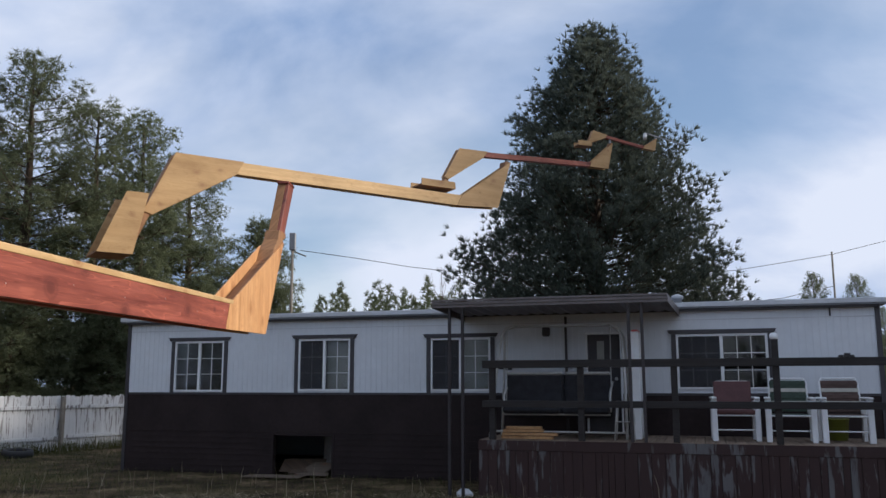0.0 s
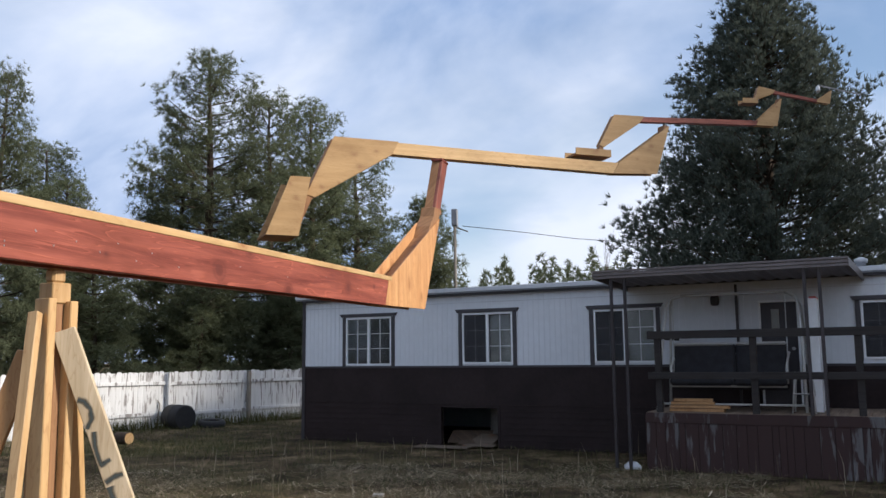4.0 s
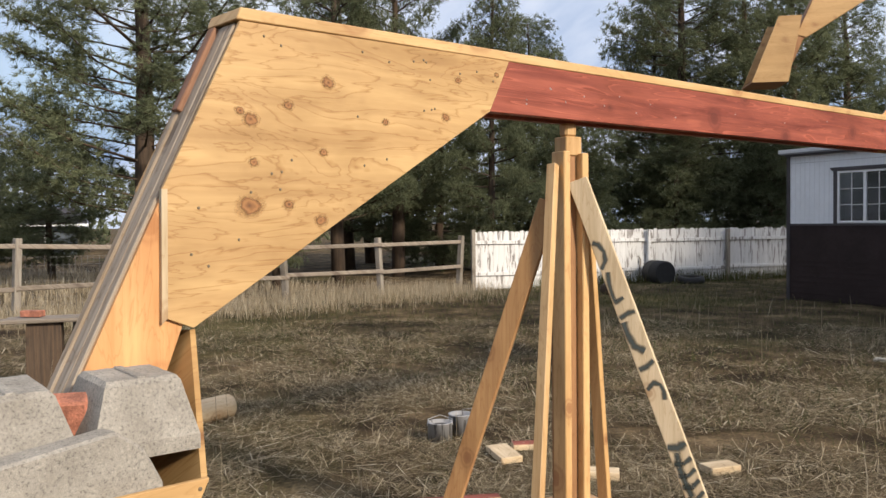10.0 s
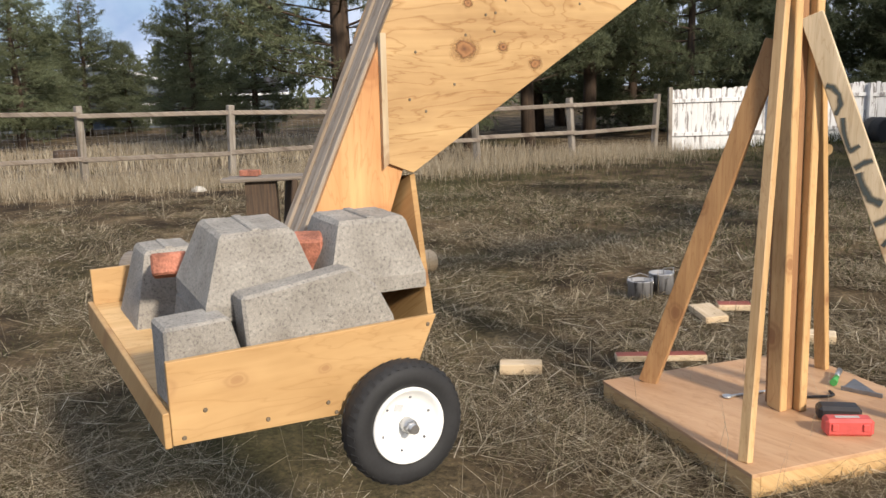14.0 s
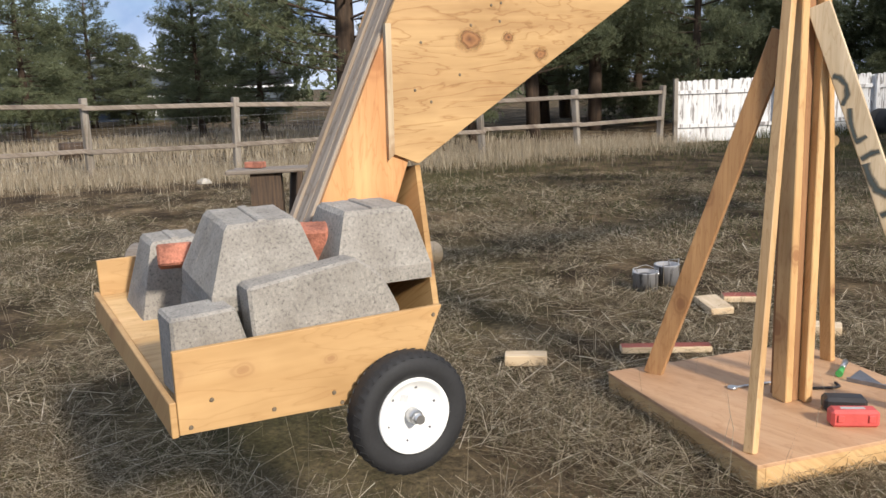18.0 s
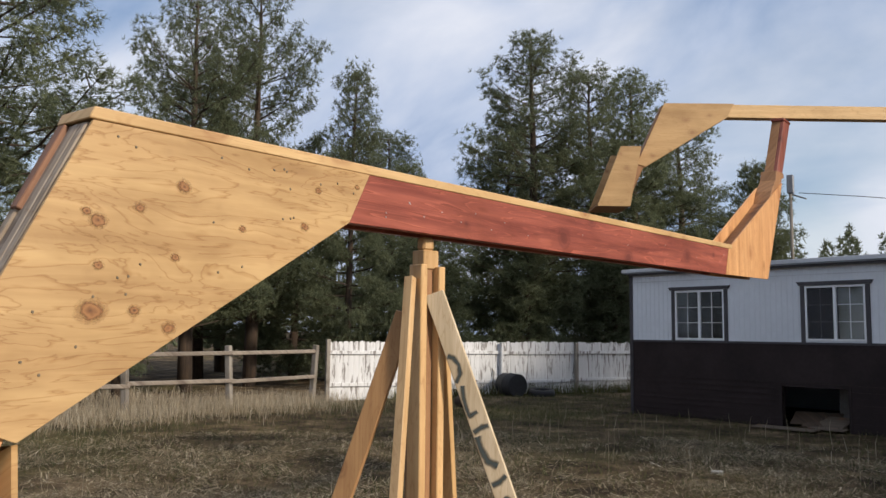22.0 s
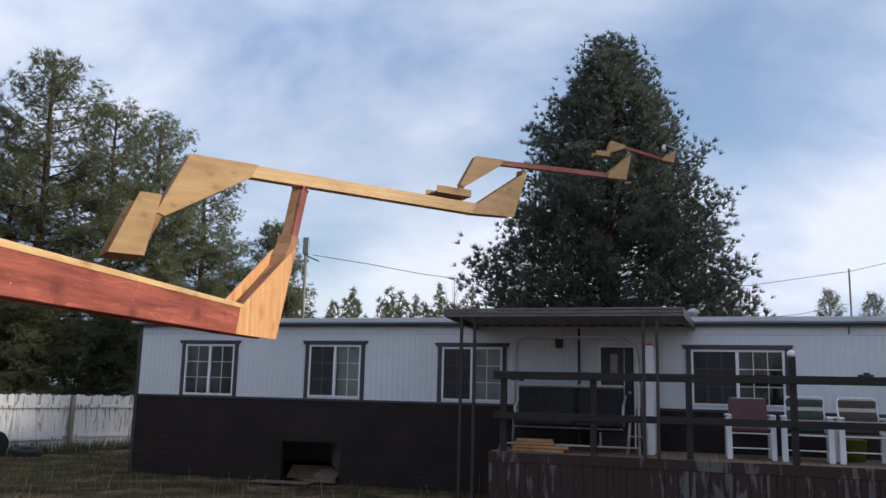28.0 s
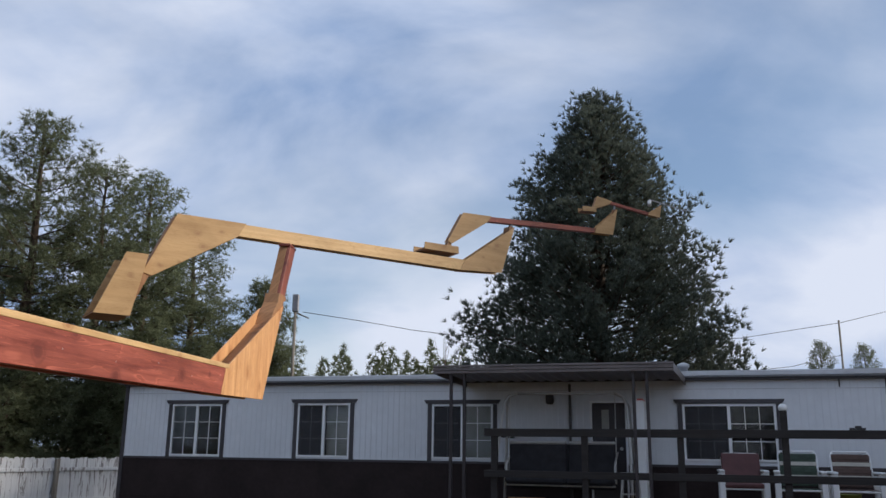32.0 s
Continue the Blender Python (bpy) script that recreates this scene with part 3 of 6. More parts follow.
part("brace", beam((-0.17, 0.60, 0.10), (0.03, 0.07, 1.75), 0.038, 0.060, 0.003, (1, 0, 0)), PINE_Z, tri)
spr = part("brace", beam((0.630, 0.215, 0.09), (0.052, -0.02, 1.79), 0.038, 0.089, 0.003), SPRAYED, tri, "pale brace with sprayed dark marks")
sa, sb = Vector((0.630, 0.215, 0.09)), Vector((0.052, -0.02, 1.79))
sd = (sb - sa).normalized()
sy = Vector((0, 0, 1)).cross(sd).normalized()
sz = sd.cross(sy)
smm = Matrix.Translation(sa) @ Matrix((sd, sy, sz)).transposed().to_4x4()
SL = (sb - sa).length
# sprayed strokes: half width, then places along the brace and across it
STROKES = [
    (0.012, [(0.841, -0.034), (0.832, -0.012), (0.811, 0.001), (0.790, -0.007), (0.772, -0.037)]),
    (0.012, [(0.761, -0.015), (0.730, -0.029), (0.702, -0.031), (0.685, -0.029), (0.691, 0.010)]), (0.014, [(0.645, -0.036), (0.651, 0.003), (0.651, 0.036)]),
    (0.019, [(0.634, -0.029), (0.603, -0.030), (0.571, -0.020), (0.553, 0.016)]), (0.013, [(0.513, -0.036), (0.516, 0.0), (0.525, 0.036)]),
    (0.012, [(0.462, -0.034), (0.475, 0.003), (0.465, 0.027), (0.448, 0.032), (0.428, 0.022)]), (0.021, [(0.318, -0.040), (0.310, 0.0), (0.316, 0.040)]),
    (0.018, [(0.300, -0.010), (0.265, -0.022), (0.230, -0.020), (0.190, -0.014)]), (0.013, [(0.276, -0.040), (0.270, 0.0), (0.280, 0.040)]),
    (0.013, [(0.246, -0.040), (0.240, 0.0), (0.252, 0.040)]), (0.013, [(0.218, -0.040), (0.212, 0.0), (0.225, 0.040)]),
    (0.013, [(0.188, -0.040), (0.182, 0.0), (0.196, 0.040)])]
for breadth, stroke in STROKES:
    for side in (-1, 1):
        bm = bmesh.new()
        uv = bm.loops.layers.uv.new("UVMap")
        fine = []
        for (f0, o0), (f1, o1) in zip(stroke, stroke[1:]):
            fine += [(f0 + (f1 - f0) * q / 5, o0 + (o1 - o0) * q / 5) for q in range(5)]
        fine.append(stroke[-1])
        prev = None
        for q, (f0, o0) in enumerate(fine):
            w = breadth * (1.45 + 0.6 * noise.noise((f0 * 40, o0 * 60, side)))
            a, b = fine[max(q - 1, 0)], fine[min(q + 1, len(fine) - 1)]
            t = Vector(((b[0] - a[0]) * SL, b[1] - a[1])).normalized()
            row = []
            for e in (-1, -0.4, 0.4, 1):
                across = o0 + t.x * w * e
                row.append((bm.verts.new((f0 * SL - t.y * w * e, side * 0.0202, max(-0.0435, min(0.0435, across)))), e))
            if prev:
                for (v0, e0), (v1, e1), (v2, e2), (v3, e3) in zip(prev, prev[1:], row[1:], row):
                    ends = ((q - 1) / (len(fine) - 1), q / (len(fine) - 1))
                    for loop, e, f in zip(bm.faces.new((v0, v1, v2, v3)).loops, (e0, e1, e2, e3), (0, 0, 1, 1)):
                        loop[uv].uv = (ends[f], e)
            prev = row
        part("spray_mark", move(bm, smm), SPRAY, spr)


# ---- balance beams ----
def arm_pose(p, yaw):
    """x runs along the arm, -y is its face towards the field."""
    return pose(p[0], p[1], 0, 0, 0, 90 - yaw)


def along(p, yaw, s):
    return (p[0] + s * math.sin(radians(yaw)), p[1] + s * math.cos(radians(yaw)))


YAW1 = 6.0
arm1 = thing("balance_beam", arm_pose(PIVOT, YAW1), "long red and plywood balance beam with loaded bucket", "kinetic sculpture", "stacked balance beams")
F, B = -0.050, 0.110
big = [(-1.772, 2.226), (-0.555, 2.252), (-0.670, 2.042), (-1.944, 1.304), (-2.041, 1.344), (-2.032, 1.71)]
big_plate = part("gusset_plate", plate(big, F - 0.013, F, 0.001), GUSSET, arm1, "large knotty plywood gusset")
part("gusset_plate", plate(big, B, B + 0.013, 0.001), PLY, arm1)
# knots in the gusset's face: x, z, radius
for kx, kz, kr in ((-1.780, 1.953, 0.022), (-1.742, 1.929, 0.037), (-1.606, 1.985, 0.027), (-1.450, 2.073, 0.034), (-1.735, 1.798, 0.022), (-1.472, 1.841, 0.022), (-1.206, 1.960, 0.020),
                   (-0.913, 1.999, 0.026), (-1.754, 1.662, 0.060), (-1.611, 1.668, 0.027), (-1.487, 1.617, 0.032), (-0.845, 2.145, 0.022), (-0.630, 2.189, 0.018)):
    knot = part("knot", plate([(1.35 * math.cos(q * 0.2618), math.sin(q * 0.2618)) for q in range(24)], 0.0, 0.02), KNOT, big_plate, "round brown knot")
    knot.location, knot.scale = (kx, F - 0.0146, kz), (kr * 1.15, 0.07, kr * 1.15)
part("edge_strip", plate([(-2.043, 1.322), (-2.024, 1.338), (-2.018, 1.71), (-2.036, 1.71)], F - 0.016, F - 0.0005), SPRAYED, big_plate, "pale end-grain strip")
RED_SIDE = [(-0.552, 2.252), (3.925, 2.335), (3.848, 2.116), (-0.667, 2.042)]
part("side_board", plate(RED_SIDE, F - 0.010, F + 0.036, 0.002), RED, arm1, "red stained side board")
part("side_board", plate(RED_SIDE, B - 0.036, B, 0.002), RED, arm1)
part("core_board", plate([(-1.70, 2.22), (4.00, 2.325), (3.96, 2.15), (-0.75, 2.07), (-1.60, 1.61)], F + 0.037, B - 0.037), PINE, arm1)
part("cap_board", plate([(-1.785, 2.230), (4.02, 2.339), (4.02, 2.377), (-1.770, 2.268)], F - 0.013, B + 0.013, 0.003), PINE, arm1, "pale cap board")
# far end: plywood cheeks, slanted cover, upright
part("cheek_plate", plate([(3.848, 2.116), (3.930, 2.335), (5.612, 3.143), (5.038, 2.144)], F - 0.012, F + 0.002, 0.001), PLY_WARM, arm1, "orange plywood cheek")
part("cheek_plate", plate([(3.848, 2.116), (3.940, 2.365), (5.32, 3.06), (5.60, 3.14), (5.038, 2.144)], B - 0.002, B + 0.012, 0.001), PLY_WARM, arm1)
part("slanted_board", plate([(4.03, 2.27), (4.13, 2.27), (5.32, 2.90), (5.28, 2.93)], F + 0.003, B - 0.003), PINE_DARK, arm1, "brown board between the cheeks")
part("upright_lower", plate([(4.72, 2.17), (5.02, 2.17), (5.66, 3.19), (5.745, 3.215), (5.735, 3.262), (5.49, 3.255), (5.44, 3.15), (5.29, 3.02)], F + 0.004, B - 0.004, 0.003), PINE_DARK, arm1)
UP = [(5.53, 3.23), (5.725, 3.235), (6.07, 3.84), (5.86, 3.84)]
part("upright_upper", plate(UP, F + 0.052, B - 0.020, 0.003), PINE_DARK, arm1, "brown upright")
part("upright_facing", plate(UP, F + 0.016, F + 0.050, 0.003), RED_Z, arm1, "red stained facing board")
part("pivot_cap", plate([(5.84, 3.842), (6.09, 3.842), (6.09, 3.870), (5.84, 3.870)], F + 0.013, B - 0.017, 0.004), RED, arm1)
# slanted leg of weathered boards
for k in range(4):
    y0 = F + 0.016 + k * 0.0388
    j = 0.004 * ((k * 7) % 3 - 1)
    part("leg_board", plate([(-1.70, 2.21), (-1.776 + j * (k > 0), 2.225), (-2.462 + j * (k > 0), 0.815), (-2.36, 0.815)], y0, y0 + 0.0365, 0.004), GREY_LEG, arm1, "weathered grey leg board" if k == 0 else "")
part("leg_cap", plate([(-1.770, 2.218), (-1.790, 2.227), (-1.921, 1.958), (-1.901, 1.949)], B - 0.046, B - 0.004, 0.003), LEGCAP, arm1, "reddish strip at the leg's top")
part("leg_face", plate([(-1.97, 1.81), (-1.965, 1.33), (-2.17, 0.815), (-2.45, 0.815)], F + 0.001, F + 0.0145, 0.001), PLY_WARM, arm1, "orange plywood leg face")
part("leg_rear", plate([(-1.97, 1.81), (-1.965, 1.33), (-2.17, 0.815), (-2.45, 0.815)], B - 0.0145, B - 0.001, 0.001), PLY_WARM, arm1)
# bucket, tipped a little towards the field
FB, BB = -0.402, 0.610


def tipped(bm):
    for v in bm.verts:
        v.co.z += 0.052 * (v.co.y - FB)
    return bm


part("bucket_floor", tipped(box(-2.775, -2.175, FB + 0.001, BB - 0.016, 0.785, 0.805)), PLY_PALE, arm1, "plywood bucket floor")
part("bucket_front", plate([(-2.783, 0.972), (-2.088, 0.968), (-2.140, 0.862), (-2.172, 0.800), (-2.205, 0.748), (-2.783, 0.776)], FB - 0.016, FB, 0.0015), PLY_PALE, arm1, "plywood front panel with screws")
part("bucket_back", tipped(plate([(-2.783, 0.962), (-2.088, 0.960), (-2.172, 0.80), (-2.783, 0.776)], BB - 0.014, BB, 0.0015)), PLY_PALE, arm1)
part("bucket_end", tipped(box(-2.800, -2.784, FB - 0.014, BB + 0.004, 0.772, 0.856, 0.002)), PLY_PALE, arm1, "low end board")
part("bucket_end_lip", tipped(box(-2.782, -2.680, FB + 0.004, BB - 0.018, 0.826, 0.848, 0.002)), PINE, arm1, "flat board along the bucket's end")
wall_bm = bmesh.new()
quad = [(FB + 0.002, 0.80), (BB - 0.018, 0.80), (BB - 0.018, 0.95), (0.09, 1.28), (-0.045, 1.298), (FB + 0.002, 0.955)]
fa = [wall_bm.verts.new((-2.172 + (z - 0.8) * 0.45, y, z)) for y, z in quad]
fb = [wall_bm.verts.new((-2.155 + (z - 0.8) * 0.45, y, z)) for y, z in quad]
wall_bm.faces.new(fa)
wall_bm.faces.new(fb[::-1])
for i in range(6):
    wall_bm.faces.new((fa[i], fa[(i + 1) % 6], fb[(i + 1) % 6], fb[i]))
bmesh.ops.recalc_face_normals(wall_bm, faces=wall_bm.faces)
part("bucket_wall", wall_bm, PLY, arm1, "plywood wall between bucket and leg")
for sx, szz in ((-2.757, 0.790), (-2.705, 0.845), (-2.56, 0.788), (-2.405, 0.795), (-2.385, 0.765), (-2.115, 0.945)):
    part("screw", move(lathe([(0.006, 0), (0.004, 0.003)], 8), pose(sx, FB - 0.016, szz, 90, 0, 0)), SCREW, arm1)
random.seed(5)
for _ in range(26):
    u = random.random()
    sx, szz = (-1.7 + 1.1 * u, 2.20 - random.random() * 0.05) if random.random() < 0.4 else (-1.95 + 1.0 * u, 1.45 + u * 0.5 + random.random() * (0.2 + 0.1 * u))
    part("screw", move(lathe([(0.005, 0), (0.003, 0.002)], 8), pose(sx, F - 0.013, szz, 90, 0, 0)), SCREW, big_plate)
for k in range(16):
    sx = -0.45 + (k % 8) * 0.13 + 0.04 * random.random() if k < 10 else 0.7 + (k - 10) * 0.62
    szz = 2.10 + 0.03 * sx + (0.05 if k % 2 else 0.0) + 0.03 * random.random()
    part("screw", move(lathe([(0.004, 0), (0.003, 0.002)], 8), pose(sx, F - 0.010, szz, 90, 0, 0)), STEEL, arm1)
# wheel
wc = (-2.228, -0.468, 0.720)
wheel = new("wheel")
wheel.parent = arm1
wheel.location = wc
wheel.scale = (0.965, 0.965, 0.965)
prof = [(0.098, -0.030), (0.118, -0.043), (0.145, -0.044), (0.160, -0.034), (0.1655, -0.016), (0.167, 0.0), (0.1655, 0.016), (0.160, 0.034), (0.145, 0.044), (0.118, 0.043), (0.098, 0.030)]
tyre = part("tyre", lathe(prof, 48, "y", True), RUBBER, wheel, "black pneumatic tyre")
for k in range(40):
    a = 2 * math.pi * k / 40
    for side in (-1, 1):
        lug = box(-0.0065, 0.0065, -0.011, 0.011, -0.003, -0.0006)
        move(lug, pose(0, 0, 0, 0, math.degrees(a) + (2.2 if side > 0 else 0), 0) @ pose(0, side * 0.028, 0.1635, -side * 26, 0, 18 * side))
        part("tread_lug", lug, RUBBER, tyre)
rim = part("rim", lathe([(0.030, -0.030), (0.100, -0.030), (0.103, 0.034), (0.101, 0.043), (0.095, 0.041), (0.088, 0.032), (0.080, 0.024), (0.066, 0.016), (0.045, 0.014), (0.020, 0.018)], 40, "y"), WHITE_RIM, wheel, "white enamelled steel rim")
part("hub", lathe([(0.020, 0.02), (0.020, 0.045), (0.013, 0.047), (0.013, 0.070)], 14, "y"), STEEL, wheel, "zinc hub and axle bolt")
part("axle_nut", lathe([(0.017, 0.047), (0.017, 0.058)], 6, "y"), STEEL, wheel)
for k in range(6):
    a = k * math.pi / 3 + 0.3
    part("rivet", move(lathe([(0.004, 0), (0.003, 0.003)], 8), pose(0.072 * math.cos(a), -0.019, 0.072 * math.sin(a), 90, 0, 0)), DULL_STEEL, wheel)
sticker = part("rim_sticker", move(box(-0.012, 0.012, -0.001, 0.001, -0.010, 0.010), pose(-0.018, -0.0165, 0.046, 0, 20, 0)), PAPER, wheel, "small silver sticker")
part("axle", tube([(-2.228, -0.46, 0.720), (-2.228, 0.30, 0.720)], 0.008), STEEL, arm1)
part("axle_block", box(-2.262, -2.195, -0.38, 0.40, 0.700, 0.790, 0.003), PINE, arm1)

# load in the bucket
A1 = arm_pose(PIVOT, YAW1)


def pier(w, d, h, tw, td, seed=0):
    """A cast pier block: a tapered block with a grooved top and worn edges."""
    bm = bmesh.new()
    n = 6
    rnd = random.Random(seed)
    lay = []
    for z, ww, dd in ((0, w, d), (0.04, w, d), (h - 0.012, tw, td), (h, tw - 0.02, td - 0.02)):
        ring = []
        for cx, cy in ((-1, -1), (1, -1), (1, 1), (-1, 1)):
            for t in range(n):
                nx, ny = {(-1, -1): (1, 0), (1, -1): (0, 1), (1, 1): (-1, 0), (-1, 1): (0, -1)}[(cx, cy)]
                q = 2 * t / n
                j = 0.0014
                ring.append(bm.verts.new(((cx + nx * q) * ww / 2 + rnd.uniform(-j, j), (cy + ny * q) * dd / 2 + rnd.uniform(-j, j), z + rnd.uniform(-j, j) * (z > 0))))
        lay.append(ring)
    for a, b in zip(lay, lay[1:]):
        for k in range(len(a)):
            bm.faces.new((a[k], a[(k + 1) % len(a)], b[(k + 1) % len(a)], b[k]))
    bm.faces.new(lay[0][::-1])
    bmesh.ops.triangulate(bm, faces=[bm.faces.new(lay[-1])])
    return bm


def pier_block(m, dims, label, seed, seam=True):
    ob = solid("pier_block", pier(*dims, seed=seed), CONCRETE, A1 @ m, label, "concrete block", "pier blocks in the bucket")
    if not seam:
        return ob
    part("groove", box(-0.012, 0.012, -dims[4] / 2 + 0.012, dims[4] / 2 - 0.012, dims[2] - 0.004, dims[2] + 0.005, 0.003), CONCRETE, ob, "raised casting seam")
    return ob


pier_block(pose(-2.508, -0.162, 1.026, 6, 1, 0), (0.295, 0.292, 0.202, 0.194, 0.19), "grey concrete pier block on top of the load", 1)
pier_block(pose(-2.205, -0.205, 1.034, 2, 1, -2), (0.272, 0.27, 0.190, 0.196, 0.19), "grey concrete pier block beside the leg", 2)


def slab_block(points, y0, y1, label):
    """A block lying on its side, its face a polygon in x and z, with rough worn edges."""
    cx, cz = sum(p[0] for p in points) / len(points), min(p[1] for p in points)
    bm = plate([(x - cx, z - cz) for x, z in points], 0.0, y1 - y0, 0.007)
    for v in bm.verts:
        v.co += Vector((noise.noise(v.co * 23.0), noise.noise(v.co * 29.0 + Vector((5, 0, 0))), noise.noise(v.co * 31.0))) * 0.004
    return solid("pier_block", bm, CONCRETE, A1 @ pose(cx, y0, cz), label, "concrete block", "pier blocks in the bucket")


slab_block([(-2.594, 1.086), (-2.452, 1.103), (-2.314, 1.119), (-2.281, 1.097), (-2.243, 1.066), (-2.198, 0.972), (-2.20, 0.838), (-2.582, 0.838)], -0.396, -0.316, "grey concrete pier block lying on its side")
slab_block([(-2.777, 1.040), (-2.625, 1.047), (-2.602, 0.955), (-2.600, 0.852), (-2.777, 0.852)], -0.394, -0.27, "small grey concrete block at the bucket's corner")
pier_block(pose(-2.595, 0.375, 0.848, 3, 0, 0), (0.25, 0.25, 0.262, 0.15, 0.15), "shaded grey concrete block against the back", 5)
pier_block(pose(-2.32, 0.02, 0.825, 3, 0, 0), (0.26, 0.25, 0.205, 0.22, 0.20), "grey concrete block under the load", 6)
pier_block(pose(-2.56, -0.05, 0.842, 3, 0, 0), (0.19, 0.27, 0.180, 0.16, 0.24), "grey concrete block under the load", 7)


def brick(m, label):
    return solid("brick", box(-0.10, 0.10, -0.048, 0.048, -0.030, 0.030, 0.006), BRICK, m, label, "brick", "loose bricks")


brick(A1 @ pose(-2.335, -0.165, 1.085, 0, 70, 60), "broken red brick wedged between concrete blocks")
brick(A1 @ pose(-2.635, 0.13, 1.085, 0, 14, 78), "red brick lying on the concrete blocks")


def small_arm(p, yaw, pts, label, mats, width):
    """An upper beam: bar, plates and a box open at its outer end on the near side, plates on the far side. pts are in x and z."""
    ob = thing("balance_beam", arm_pose(p, yaw), label, "kinetic sculpture", "stacked balance beams")
    h = width / 2
    ply, bar, rear = mats
    part("near_plate", plate(pts["near"], -h - 0.009, -h, 0.001), ply, ob)
    part("near_plate", plate(pts["near"], h, h + 0.009, 0.001), ply, ob)
    part("bar", plate(pts["bar"], -h, h, 0.002), bar, ob)
    part("far_plate", plate(pts["far"], -h - 0.007, -h, 0.001), ply, ob)
    part("far_plate", plate(pts["far"], h, h + 0.007, 0.001), ply, ob)
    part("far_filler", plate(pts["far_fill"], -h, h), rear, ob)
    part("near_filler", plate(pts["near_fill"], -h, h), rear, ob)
    bw = pts["box_w"]
    bx = pts["box"]
    part("box_side", plate(bx, -bw, -bw + 0.012, 0.001), ply, ob)
    part("box_side", plate(bx, bw - 0.012, bw, 0.001), ply, ob)
    (xa, za), (xb, zb), (xc, zc), (xd, zd) = bx
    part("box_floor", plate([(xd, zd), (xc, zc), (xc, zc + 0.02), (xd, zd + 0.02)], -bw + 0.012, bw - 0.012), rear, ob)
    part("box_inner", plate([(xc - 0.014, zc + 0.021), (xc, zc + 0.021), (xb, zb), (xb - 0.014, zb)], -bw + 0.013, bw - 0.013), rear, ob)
    return ob


def lifted(points, z):
    return [(x, z + dz) for x, dz in points]


P2, Y2 = along(PIVOT, YAW1, 6.02), 58.0
arm2 = small_arm(P2, Y2, {
    "near": [(-1.294, 4.028), (-0.561, 4.034), (-0.64, 3.882), (-1.50, 3.351), (-1.59, 3.377)],
    "near_fill": [(-1.32, 4.0), (-1.24, 4.0), (-1.50, 3.40), (-1.70, 2.935), (-1.80, 2.935), (-1.575, 3.42)],
    "bar": [(-0.60, 4.025), (2.330, 4.030), (2.242, 3.892), (-0.63, 3.888)],
    "far": [(2.238, 3.889), (2.325, 4.032), (3.118, 4.583), (2.895, 3.932)],
    "far_fill": [(2.28, 3.91), (2.36, 4.01), (3.02, 4.48), (3.03, 4.578), (3.105, 4.578), (2.86, 3.945)],
    "box": [(-1.796, 3.524), (-1.585, 3.526), (-1.707, 2.906), (-2.041, 2.907)], "box_w": 0.24},
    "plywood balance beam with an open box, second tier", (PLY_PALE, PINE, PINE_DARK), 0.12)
part("pivot_pin", box(-0.03, 0.03, -0.03, 0.03, 3.868, 3.892, 0.003), DULL_STEEL, arm2)
P3, Y3, Z3 = along(P2, Y2, 3.10), 62.0, 4.583
arm3 = small_arm(P3, Y3, {
    "near": lifted([(-0.764, 0.083), (-0.33, 0.097), (-0.40, 0.005), (-0.93, -0.35), (-0.988, -0.32)], Z3),
    "near_fill": lifted([(-0.77, 0.07), (-0.72, 0.07), (-0.93, -0.34), (-0.92, -0.47), (-1.02, -0.47), (-0.975, -0.32)], Z3),
    "bar": lifted([(-0.35, 0.090), (1.43, 0.190), (1.404, 0.121), (-0.37, 0.022)], Z3),
    "far": lifted([(1.395, 0.117), (1.425, 0.192), (1.835, 0.529), (1.735, 0.132)], Z3),
    "far_fill": lifted([(1.44, 0.135), (1.46, 0.18), (1.79, 0.46), (1.795, 0.525), (1.828, 0.525), (1.72, 0.145)], Z3),
    "box": lifted([(-1.37, -0.405), (-0.89, -0.405), (-0.887, -0.493), (-1.375, -0.490)], Z3), "box_w": 0.15},
    "red and plywood balance beam with a shallow tray, third tier", (PLY_PALE, RED, PINE_DARK), 0.075)
part("pivot_pin", box(-0.02, 0.02, -0.02, 0.02, Z3 - 0.006, Z3 + 0.047, 0.003), DULL_STEEL, arm3)
P4, Y4, Z4 = along(P3, Y3, 1.815), 74.0, Z3 + 0.529
arm4 = small_arm(P4, Y4, {
    "near": lifted([(-0.287, 0.166), (-0.053, 0.115), (-0.09, 0.068), (-0.32, -0.02), (-0.355, 0.0)], Z4),
    "near_fill": lifted([(-0.29, 0.155), (-0.265, 0.15), (-0.32, -0.01), (-0.34, -0.07), (-0.39, -0.07), (-0.35, 0.005)], Z4),
    "bar": lifted([(-0.07, 0.112), (0.56, 0.004), (0.546, -0.034), (-0.085, 0.072)], Z4),
    "far": lifted([(0.538, -0.036), (0.552, 0.006), (0.766, 0.138), (0.729, -0.056)], Z4),
    "far_fill": lifted([(0.56, -0.03), (0.57, 0.0), (0.74, 0.10), (0.742, 0.134), (0.762, 0.134), (0.72, -0.048)], Z4),
    "box": lifted([(-0.545, -0.015), (-0.33, -0.015), (-0.33, -0.085), (-0.545, -0.085)], Z4), "box_w": 0.075},
    "small plywood balance beam with a little tray, fourth tier", (PLY_PALE, RED, PINE_DARK), 0.05)
part("pivot_pin", box(-0.012, 0.012, -0.012, 0.012, Z4 - 0.004, Z4 + 0.064, 0.002), DULL_STEEL, arm4)
P5, Z5 = along(P4, Y4, 0.754), Z4 + 0.136
arm5 = thing("balance_arm", arm_pose(P5, 68.0), "thin metal balance arm with a small weight, top tier", "kinetic sculpture", "stacked balance beams")
